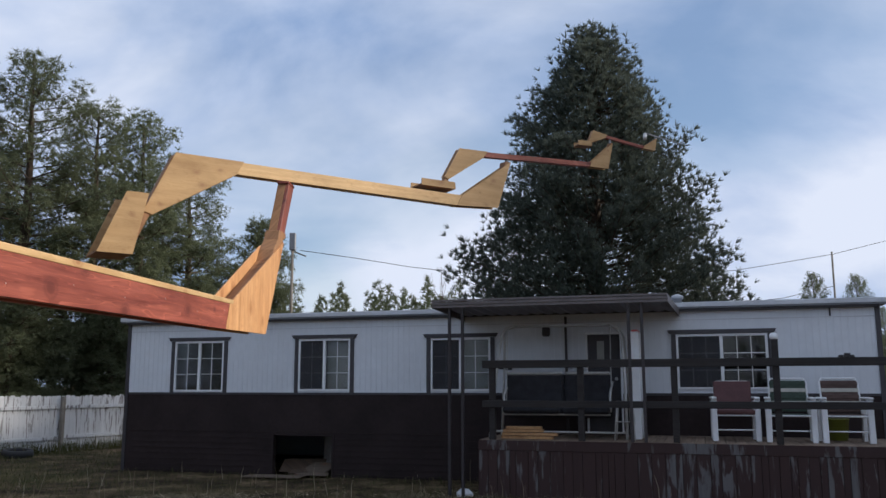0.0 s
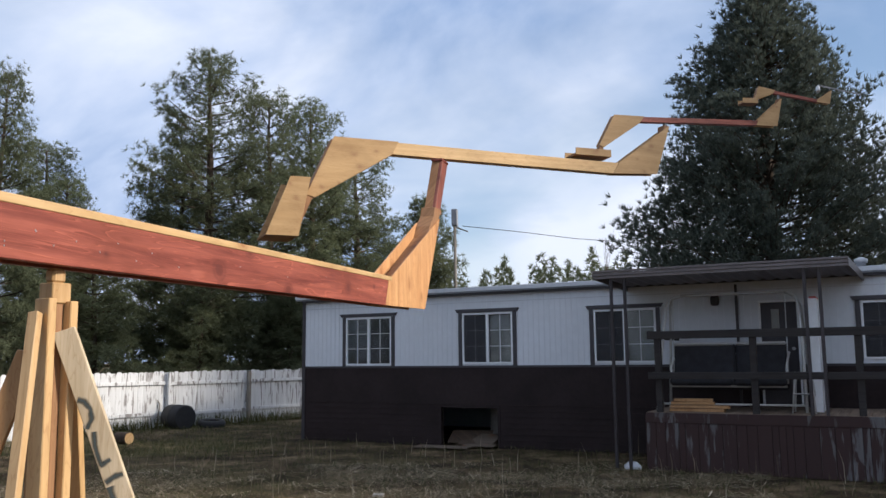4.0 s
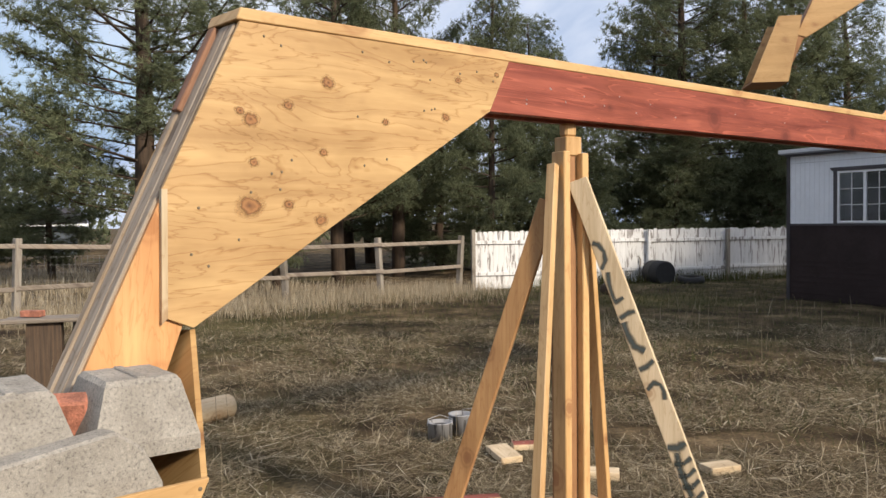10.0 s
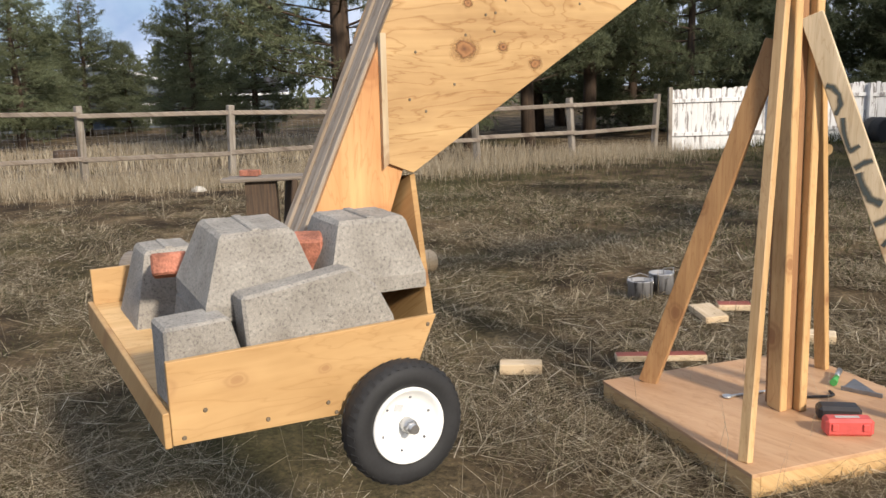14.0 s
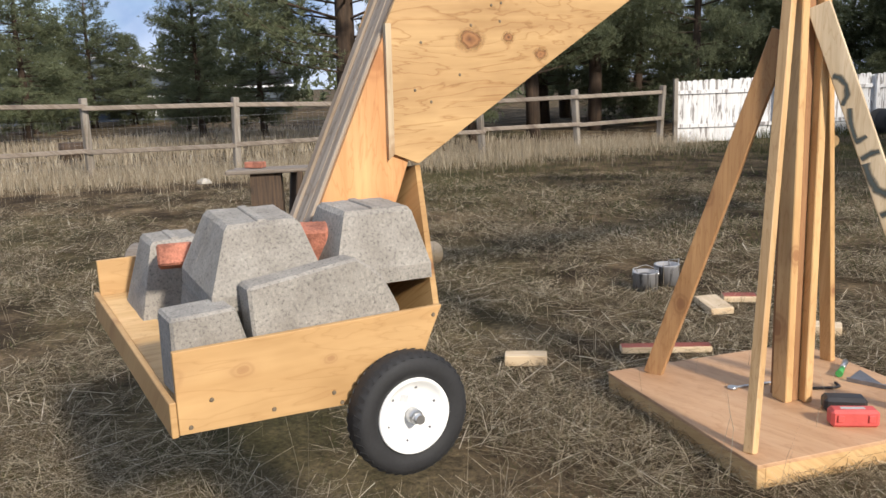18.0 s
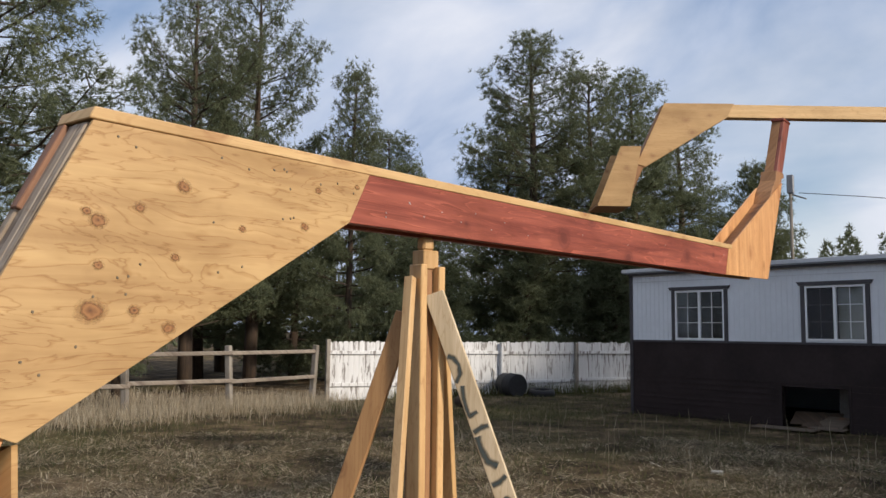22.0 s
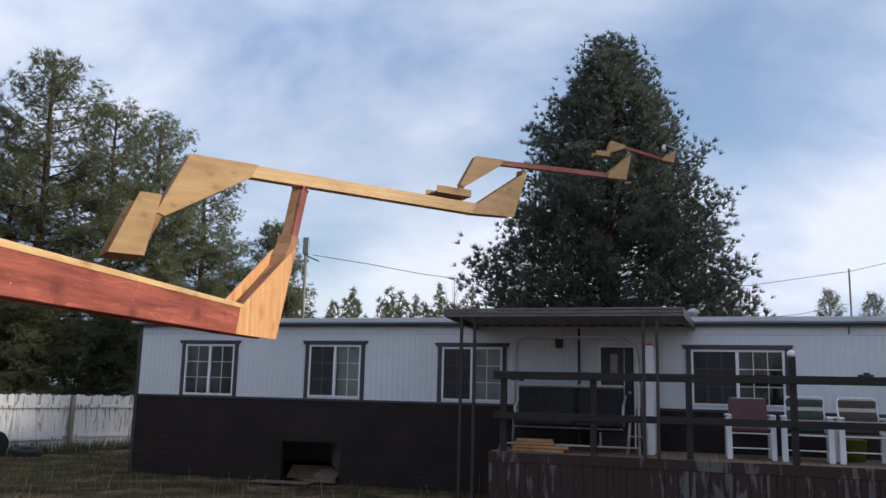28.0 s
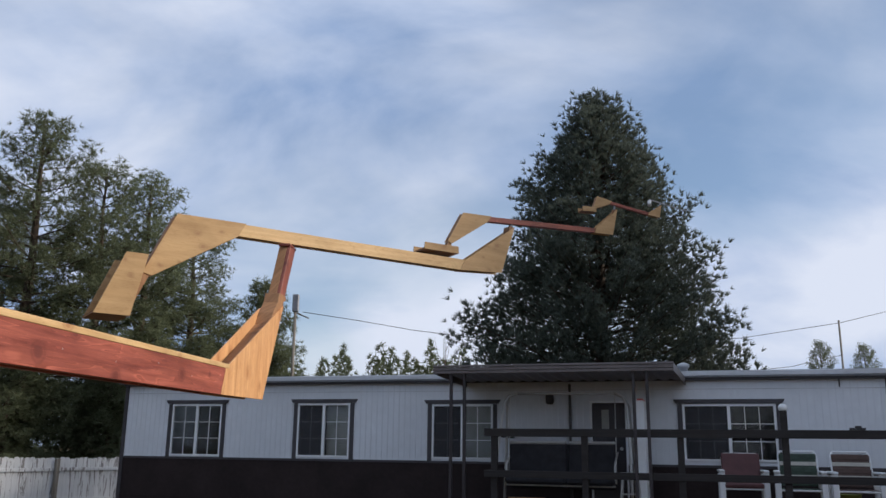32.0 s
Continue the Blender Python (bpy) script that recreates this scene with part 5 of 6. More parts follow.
while s < L:
    part("fence_post", box(s - 0.045, s + 0.045, -0.115, -0.024, 0, 1.38 + random.uniform(-0.03, 0.06), 0.004), GREY_Z if k in (0, 3, 4, 5) else FENCE, fence)
    s += 2.42
    k += 1

# ---- rail fence ----
rf = thing("rail_fence", pose(-12.8, 15.6, 0), "weathered grey two-rail wooden fence", "fence")
RP = [Vector(p) - Vector((-12.8, 15.6, 0)) for p in ((-12.80, 15.45, 0), (-12.98, 13.0, 0), (-13.5, 10.8, 0), (-14.2, 8.4, 0), (-15.05, 6.15, 0), (-16.3, 3.85, 0), (-17.5, 1.6, 0), (-18.6, -0.7, 0), (-19.6, -3.0, 0))]
RISE = [0.0, 0.0, 0.01, 0.05, 0.12, 0.20, 0.27, 0.33, 0.40]     # the fence grows taller towards the far field
random.seed(8)
for p, up in zip(RP, RISE):
    part("fence_post", move(box(-0.06, 0.06, -0.06, 0.06, 0, 1.30 + up, 0.012), Matrix.Translation(p) @ pose(0, 0, 0, random.uniform(-3, 3), random.uniform(-3, 3), random.uniform(0, 40))), GREY_Z, rf)
for (a, ua), (b, ub) in zip(zip(RP, RISE), list(zip(RP, RISE))[1:]):
    for z, k in ((0.56, -0.1), (1.14, 1.0)):
        j = [Vector((0.075, 0.03, z + k * up + random.uniform(-0.03, 0.03))) for up in (ua, ub)]
        part("fence_rail", beam(a + j[0], b + j[1] + (b - a) * 0.03, 0.045, 0.085, 0.012), GREY, rf)
bm = bmesh.new()
for a, b in list(zip(RP, RP[1:]))[3:7]:
    d = b - a
    n = int(d.length / 0.10)
    for i in range(n):
        p = a + d * i / n
        join(bm, beam(p + Vector((-0.07, 0, 0.1)), p + Vector((-0.07, 0, 1.1)), 0.0022, 0.0022, 0, (1, 0, 0)))
    for i in range(8):
        join(bm, beam(a + Vector((-0.07, 0, 0.1 + i * 0.14)), b + Vector((-0.07, 0, 0.1 + i * 0.14)), 0.0022, 0.0022, 0))
tagged(part("wire_mesh", bm, DULL_STEEL, rf, "thin wire mesh behind the rails"), kind="stuff")

# ---- things along the fence and in the field ----
solid("drum", move(lathe([(0.28, 0), (0.30, 0.02), (0.29, 0.28), (0.305, 0.30), (0.29, 0.32), (0.30, 0.60), (0.27, 0.62)], 24), pose(0, 0, 0.30, 90, 0, 0)), RUBBER, pose(-9.95, 19.75, 0, 0, 0, 60), "black drum lying by the white fence", "drum")
solid("tyre", lathe([(0.20, 0.03), (0.22, 0), (0.32, 0), (0.35, 0.05), (0.35, 0.13), (0.32, 0.18), (0.22, 0.18), (0.20, 0.15)], 24, "z", True), RUBBER, pose(-9.15, 20.3, 0, 4, 3, 0), "old black tyre lying flat in the grass", "tyre")
solid("shovel_handle", tube([(0, 0, 0), (0.02, 0.1, 0.6), (-0.28, 0.15, 1.05)], 0.016), GREY_Z, pose(-10.25, 19.6, 0), "grey tool handle leaning on the drum", "tool")


def log(m, r, ln, label, material=BARK, end=PINE):
    ob = thing("log", m, label, "log", "cut logs")
    part("bark", lathe([(r * 0.97, 0), (r, 0.01), (r * 1.02, ln * 0.5), (r, ln - 0.01), (r * 0.97, ln)], 18, "x"), material, ob)
    part("cut_end", move(lathe([(r * 0.94, 0), (r * 0.93, 0.004)], 18, "x"), pose(ln, 0, 0)), end, ob, "sawn end")
    part("cut_end", move(lathe([(r * 0.94, -0.004), (r * 0.93, 0)], 18, "x"), pose(0, 0, 0)), end, ob)
    return ob


log(pose(-5.86, 3.66, 0.10, 0, 0, 98), 0.10, 0.42, "short pale peeled log lying in the dry grass", OFFCUT, BROWNWOOD)
log(pose(-8.98, 16.1, 0.12, 0, 0, 160), 0.12, 0.35, "short log near the white fence")
log(pose(-7.35, 1.95, 0.15, 0, 0, 35), 0.15, 0.50, "grey barked log lying behind the bucket", GREY)
tb = thing("stump_table", pose(-8.0, 3.55, 0, 0, 0, 60), "weathered plank table on dark wooden stumps", "table")
part("plank_top", box(-0.42, 0.42, -0.20, -0.01, 0.72, 0.76, 0.008), GREY, tb)
part("plank_top", box(-0.38, 0.45, 0.0, 0.20, 0.715, 0.755, 0.008), GREY, tb)
part("stump", move(pier(0.32, 0.30, 0.72, 0.30, 0.28, 14), pose(-0.04, 0, 0)), CHARRED, tb, "dark split stump")
part("slab", move(box(-0.03, 0.03, -0.22, 0.22, 0, 0.74, 0.01), pose(0.19, 0, 0, 0, 6, 12)), CHARRED, tb, "dark slab leaning under the top")
brick(pose(-8.08, 3.43, 0.795, 0, 0, 35), "red brick on the plank table")
solid("burn_barrel", lathe([(0.26, 0), (0.27, 0.25), (0.28, 0.26), (0.27, 0.5), (0.25, 0.5)], 20), CHARRED, pose(-20.85, 4.6, 0), "dark rusty barrel beyond the rail fence", "barrel")


def paint_can(m, label):
    ob = thing("paint_can", m, label, "paint can", "open paint cans")
    part("can_body", lathe([(0.082, 0), (0.082, 0.178), (0.086, 0.182), (0.086, 0.19), (0.070, 0.19), (0.068, 0.15), (0.02, 0.148)], 22), CAN, ob)
    part("paint", move(lathe([(0.069, 0.0), (0.069, 0.004)], 18), pose(0, 0, 0.150)), BLACKPLASTIC, ob)
    part("wire_handle", tube([(0.085, 0, 0.15), (0.08, 0.05, 0.20), (0.0, 0.085, 0.23), (-0.08, 0.05, 0.20), (-0.085, 0, 0.15)], 0.003, 5), STEEL, ob)
    return ob


paint_can(pose(-4.06, 4.62, 0.0, 0, 0, 40) @ Matrix.Diagonal((1.1, 1.1, 0.72, 1)), "grey metal paint can with dark drips")
paint_can(pose(-4.07, 4.87, 0.0, 0, 0, -30) @ Matrix.Diagonal((1.1, 1.1, 0.80, 1)), "dark-splashed metal paint can")


def scrap(m, ln, w, h, material, label, painted=None):
    """A short offcut, worn at the corners; painted gives its top face a stain."""
    ob = solid("wood_scrap", box(-ln / 2, ln / 2, -w / 2, w / 2, 0, h, 0.004), material, m, label, "wood scrap", "offcuts on the ground")
    if painted:
        part("stained_face", box(-ln / 2 + 0.004, ln / 2 - 0.004, -w / 2 + 0.004, w / 2 - 0.004, h - 0.002, h + 0.002), painted, ob, "red stained top face")
    return ob


scrap(pose(-3.41, 2.86, 0.008, 2, 0, 48), 0.23, 0.09, 0.06, OFFCUT, "pale lumber offcut in the grass")
scrap(pose(-3.40, 4.52, 0.010, 3, 0, -35), 0.34, 0.15, 0.045, OFFCUT, "pale flat offcut by the stand")
scrap(pose(-3.40, 4.80, 0.008, 0, 0, 45), 0.22, 0.11, 0.042, OFFCUT, "red stained offcut with pale sides", RED)
scrap(pose(-3.03, 3.57, 0.012, 0, 0, 50), 0.50, 0.08, 0.036, OFFCUT, "red stained board piece with pale sides beside the platform", RED)
scrap(pose(-2.13, 5.10, 0.008, 0, 0, 60), 0.22, 0.14, 0.050, OFFCUT, "pale square offcut in the grass")
scrap(pose(-2.64, 4.52, 0.008, 0, 0, 30), 0.20, 0.12, 0.055, OFFCUT, "pale block behind the platform")
solid("stone", pier(0.13, 0.10, 0.04, 0.08, 0.06, 30), ROCK, pose(-2.40, 10.25, 0.0), "small white stone in the grass", "stone")
solid("stone", pier(0.26, 0.18, 0.09, 0.16, 0.10, 31), ROCK, pose(-14.0, 5.1, 0.0), "pale stone in the tall grass", "stone")
# tools on the platform
tc = thing("tool_case", pose(-1.765, 3.17, 0.104, 0, 0, 47) @ Matrix.Diagonal((0.86, 0.86, 0.86, 1)), "red plastic tool case with black lid part", "tool case")
part("case_shell", box(-0.11, 0.11, -0.09, -0.005, 0, 0.085, 0.014), REDPLASTIC, tc)
part("latch", box(-0.085, -0.055, -0.098, -0.089, 0.03, 0.065, 0.003), REDPLASTIC, tc)
part("latch", box(0.055, 0.085, -0.098, -0.089, 0.03, 0.065, 0.003), REDPLASTIC, tc)
part("marking", box(-0.06, 0.05, -0.06, -0.035, 0.0852, 0.0865), TUBE, tc, "pale bar-shaped marking")
bc = solid("drill_case", box(-0.10, 0.10, -0.05, 0.05, 0, 0.075, 0.016), BLACKPLASTIC, pose(-1.84, 3.265, 0.104, 0, 0, 42) @ Matrix.Diagonal((0.86, 0.86, 0.86, 1)), "black plastic case behind the red one", "tool case")
sq = thing("speed_square", pose(-2.01, 3.61, 0.104, 0, 0, 10), "grey metal speed square lying flat", "square")
part("plate", move(plate([(0, 0), (0.18, 0), (0, 0.18)], 0, 0.003), pose(0, 0, 0.004, -90, 0, 0)), DULL_STEEL, sq)
part("fence_edge", box(0.0, 0.18, -0.012, -0.001, 0, 0.020, 0.001), DULL_STEEL, sq)
wr = thing("wrench", pose(-2.25, 3.25, 0.106, 0, 0, 68), "steel wrench lying on the platform", "wrench")
part("shaft", box(-0.11, 0.10, -0.007, 0.007, 0, 0.008, 0.002), STEEL, wr)
part("jaw", move(lathe([(0.022, 0), (0.022, 0.010)], 10), pose(-0.125, 0, 0)), STEEL, wr)
ts = thing("socket_driver", pose(-2.055, 3.62, 0.106, 0, 0, 110), "screwdriver with a green handle", "screwdriver")
part("handle", tube([(0, 0, 0.017), (0.09, 0, 0.017)], 0.017, 10, 0.013), GREENPLASTIC, ts)
part("shaft", tube([(0.088, 0, 0.017), (0.18, 0, 0.022)], 0.012, 8, 0.015), STEEL, ts)
solid("hex_key", tube([(0.0, 0.0, 0.006), (0.12, 0.0, 0.006), (0.14, 0.01, 0.008), (0.14, 0.05, 0.010)], 0.007, 6), BLACKPLASTIC, pose(-2.06, 3.38, 0.104, 0, 0, 55), "bent black hex key", "tool")

# ---- poles and wires ----
pl = thing("utility_pole", pose(-4.9, 33.7, 0), "thin grey utility pole with a small box", "utility pole")
part("mast", tube([(0, 0, 0), (0, 0, 7.3)], 0.07, 10, 0.055), GREY_Z, pl)
part("meter_box", box(-0.12, 0.12, -0.12, 0.12, 7.0, 7.7, 0.02), DULL_STEEL, pl)
part("crossarm", beam((0.05, 0, 6.95), (0.55, -0.05, 6.75), 0.05, 0.05), GREY, pl)


solid("power_line", tube([(-4.6, 33.7, 7.0), (-2.5, 34.9, 6.88), (-0.15, 36.0, 6.66), (2.5, 36.9, 6.5), (6.5, 37.7, 6.4), (11.0, 38.5, 6.6), (15.3, 39.2, 7.0), (20.7, 40.5, 8.0), (30.0, 42.5, 10.4)], 0.014, 5), CABLE, pose(0, 0, 0), "black overhead power line", "cable")
solid("power_line", tube([(11.0, 38.8, 4.9), (18.0, 40.3, 5.8), (21.0, 41.1, 6.5)], 0.014, 5), CABLE, pose(0, 0, 0), "thin black overhead wire", "cable")
solid("utility_pole", tube([(0, 0, 0), (0, 0, 8.2)], 0.06, 10, 0.045), GREY_Z, pose(20.9, 41.0, 0), "tall thin utility pole behind the house", "utility pole")

# ---- neighbouring house ----
nb = thing("neighbour_house", pose(-52.0, 10.5, -0.7, 0, 0, 74), "dark blue-grey house with white trim behind trees", "house")
part("wall", box(-9, 13.5, 0, 6, 0, 2.55), BLUEGREY, nb)
part("gable_wall", plate([(-6.0, 2.55), (9.6, 2.55), (3.3, 4.35)], 0.0, 0.12), BLUEGREY, nb, "blue-grey gable")
bm = bmesh.new()
ra = [bm.verts.new(q) for q in ((-9.5, -0.5, 2.5), (14.0, -0.5, 2.5), (14.0, 3.0, 3.5), (-9.5, 3.0, 3.5), (-9.5, 6.5, 2.5), (14.0, 6.5, 2.5))]
for f in ((0, 1, 2, 3), (3, 2, 5, 4), (0, 3, 4), (1, 5, 2), (0, 4, 5, 1)):
    bm.faces.new([ra[i] for i in f])
part("roof", bm, POSTBROWN, nb)
part("gable_trim", beam((-6.4, -0.52, 2.45), (3.3, -0.52, 4.42), 0.05, 0.16, 0.004), WHITE, nb, "white gable board")
part("gable_trim", beam((3.3, -0.52, 4.42), (10.0, -0.52, 2.45), 0.05, 0.16, 0.004), WHITE, nb)
part("fascia", box(8.6, 14.0, -0.58, -0.51, 2.36, 2.48), WHITE, nb, "white eave board")
for u, wide in ((-4.2, 1.3), (-1.3, 1.9), (5.15, 1.5), (10.6, 1.2)):
    w = part("window", box(u, u + wide, -0.03, 0.02, 0.95, 2.12), WHITE, nb)
    half = wide / 2
    part("pane", box(u + 0.08, u + half - 0.04, -0.04, -0.031, 1.04, 2.03), INSIDE, w)
    part("pane", box(u + half + 0.04, u + wide - 0.08, -0.04, -0.031, 1.04, 2.03), INSIDE, w)


# ---- trees ----
def blade_tuft(verts, faces, c, axis, size, rnd, n, width, wide=1.5):
    """A tuft of pointed needles round an axis."""
    axis = axis.normalized()
    s = axis.orthogonal().normalized()
    t = axis.cross(s)
    for i in range(n):
        a = rnd.uniform(0, 2 * math.pi)
        spread = rnd.uniform(0.2, wide)
        d = (axis * rnd.uniform(0.4, 1.0) + (s * math.cos(a) + t * math.sin(a)) * spread).normalized() * size * rnd.uniform(0.7, 1.15)
        w = d.cross(Vector((rnd.uniform(-1, 1), rnd.uniform(-1, 1), rnd.uniform(-1, 1)))).normalized() * width * rnd.uniform(0.7, 1.3)
        k = len(verts)
        verts += [c + w, c + d, c - w]
        faces.append((k, k + 1, k + 2))


def leaf_object(name, verts, faces, material, parent, label=""):
    me = bpy.data.meshes.new(name)
    me.from_pydata([tuple(v) for v in verts], [], faces)
    me.materials.append(material)
    ob = new(name, me)
    ob.parent = parent
    return tagged(ob, label, kind="stuff")


def pine(seed, h, spread, clumps, start=0.12, lift=0.02, name="pine_tree", label="tall ponderosa pine with open grey-green crown"):
    """A pine: bent trunk, whorls of limbs with side twigs, and a puff of needles at every twig's end."""
    rnd = random.Random(seed)
    tree = thing(name, Matrix.Identity(4), label, "tree", "pines round the field")
    sway = (rnd.uniform(-0.03, 0.03), rnd.uniform(-0.03, 0.03))
    lean = [Vector((sway[0] * i + rnd.uniform(-0.04, 0.04), sway[1] * i + rnd.uniform(-0.04, 0.04), h * i / 7)) for i in range(8)]
    part("trunk", tube(lean, 0.020 * h, 9, 0.02), BARK, tree, "brown scaly trunk")
    verts, faces = [], []
    limbs = bmesh.new()

    def puff(c, out, size):
        for _ in range(5):
            off = Vector((rnd.gauss(0, 1), rnd.gauss(0, 1), rnd.gauss(0, 0.8))) * size * 0.55
            axis = out * 0.25 + off.normalized() * 0.8 + Vector((0, 0, 0.5))
            blade_tuft(verts, faces, c + off, axis, rnd.uniform(0.13, 0.21), rnd, 12, 0.0080, 1.9)

    z = h * start
    while z < h * 0.985:
        f = (z - h * start) / (h * (1 - start))
        prof = (math.sin(min(1.0, f * 2.2 + 0.45) * math.pi / 2)) * (1 - f) ** 0.58 * (0.85 + 0.18 * math.sin(z * 2.1 + seed)) + 0.035
        count = rnd.choice((3, 4, 4, 5)) if f < 0.85 else 4
        a0 = rnd.uniform(0, 6.28)
        i = min(int(z / h * 7), 6)
        base = lean[i].lerp(lean[i + 1], z / h * 7 - i)
        for b in range(count):
            a = a0 + b * 2 * math.pi / count + rnd.uniform(-0.4, 0.4)
            ln = spread * prof * rnd.uniform(0.60, 1.12)
            out = Vector((math.cos(a), math.sin(a), 0))
            side = Vector((-out.y, out.x, 0))
            rise = lift + 0.85 * f * f + rnd.uniform(-0.14, 0.14)
            pts = [base, base + out * ln * 0.5 + Vector((0, 0, ln * 0.5 * rise * 0.6)), base + out * ln + Vector((0, 0, ln * rise))]
            join(limbs, tube(pts, 0.014 + 0.008 * ln, 4, 0.006, False))
            n = max(4, int(clumps * ln * 1.95))
            for k in range(n):
                q = 0.30 + 0.70 * ((k + rnd.random() * 0.8) / n) ** 0.85
                p = pts[0].lerp(pts[1], q * 2) if q < 0.5 else pts[1].lerp(pts[2], q * 2 - 1)
                tw = (0.10 + 0.30 * ln * (1.15 - q)) * rnd.uniform(0.5, 1.2)
                tip = p + (side * rnd.choice((-1, 1)) * rnd.uniform(0.4, 1.0) + out * 0.55 + Vector((0, 0, rnd.uniform(-0.25, 0.6)))) * tw
                if tw > 0.25:
                    join(limbs, tube([p, tip], 0.009, 3, 0.005, False))
                    puff(p.lerp(tip, 0.6), out, rnd.uniform(0.12, 0.20))
                puff(tip, out, rnd.uniform(0.16, 0.26))
            puff(pts[2], out, 0.18)
        z += h * rnd.uniform(0.024, 0.040)
    puff(lean[7], Vector((0, 0, 1)), 0.14)
    tagged(part("branchwork", limbs, BARK, tree, "dark bare limbs"), kind="stuff")
    leaf_object("crown", verts, faces, NEEDLES, tree, "grey-green needle tufts")
    return tree


def cedar(seed, h, spread):
    """A dense cone of drooping sprays with an uneven edge."""
    rnd = random.Random(seed)
    tree = thing("cedar_tree", Matrix.Identity(4), "large dense dark green cedar behind the house", "tree")
    part("trunk", tube([(0, 0, 0), (0, 0, h * 0.5), (0.05, 0, h * 0.97)], 0.32, 10, 0.03), BARK, tree)
    verts, faces = [], []
    limbs = bmesh.new()
    z = h * 0.10
    while z < h * 0.99:
        f = z / h
        prof = min(1.0, (1 - f) ** 0.82 * 1.36) * (0.92 if f > 0.3 else 0.80 + f * 0.4)
        count = 10 if f < 0.9 else 7
        a0 = rnd.uniform(0, 6.28)
        for b in range(count):
            a = a0 + b * 2 * math.pi / count + rnd.uniform(-0.3, 0.3)
            ln = (spread * prof + 0.25) * rnd.uniform(0.74, 1.03) * (1 + 0.08 * math.sin(a * 3 + z * 1.3))
            out = Vector((math.cos(a), math.sin(a), 0))
            up = 0.28 + 0.5 * f
            tip = Vector((0, 0, z)) + out * ln + Vector((0, 0, ln * up * 0.55))
            join(limbs, tube([Vector((0, 0, z)), Vector((0, 0, z)).lerp(tip, 0.5) - Vector((0, 0, 0.06 * ln)), tip], 0.03, 4, 0.008, False))
            n = max(12, int(ln * 17.0))
            for k in range(n):
                q = 0.35 + 0.65 * ((k + rnd.random()) / n) ** 0.7
                c = Vector((0, 0, z)).lerp(tip, q) + Vector((rnd.gauss(0, 0.19), rnd.gauss(0, 0.19), rnd.gauss(0, 0.17)))
                axis = out * 0.8 + Vector((rnd.gauss(0, 0.4), rnd.gauss(0, 0.4), rnd.uniform(0.4, 1.8)))
                blade_tuft(verts, faces, c, axis, rnd.uniform(0.15, 0.26), rnd, 13, 0.0155, 0.8)
        z += h * rnd.uniform(0.012, 0.020)
    tagged(part("branchwork", limbs, BARK, tree), kind="stuff")
    leaf_object("crown", verts, faces, CEDAR, tree, "dense drooping dark green sprays")
    return tree


ced = cedar(4, 13.3, 4.55)
ced.matrix_world = pose(5.85, 26.5, 0, 0, 0, 20) @ Matrix.Diagonal((1.04, 1.04, 1.0, 1))

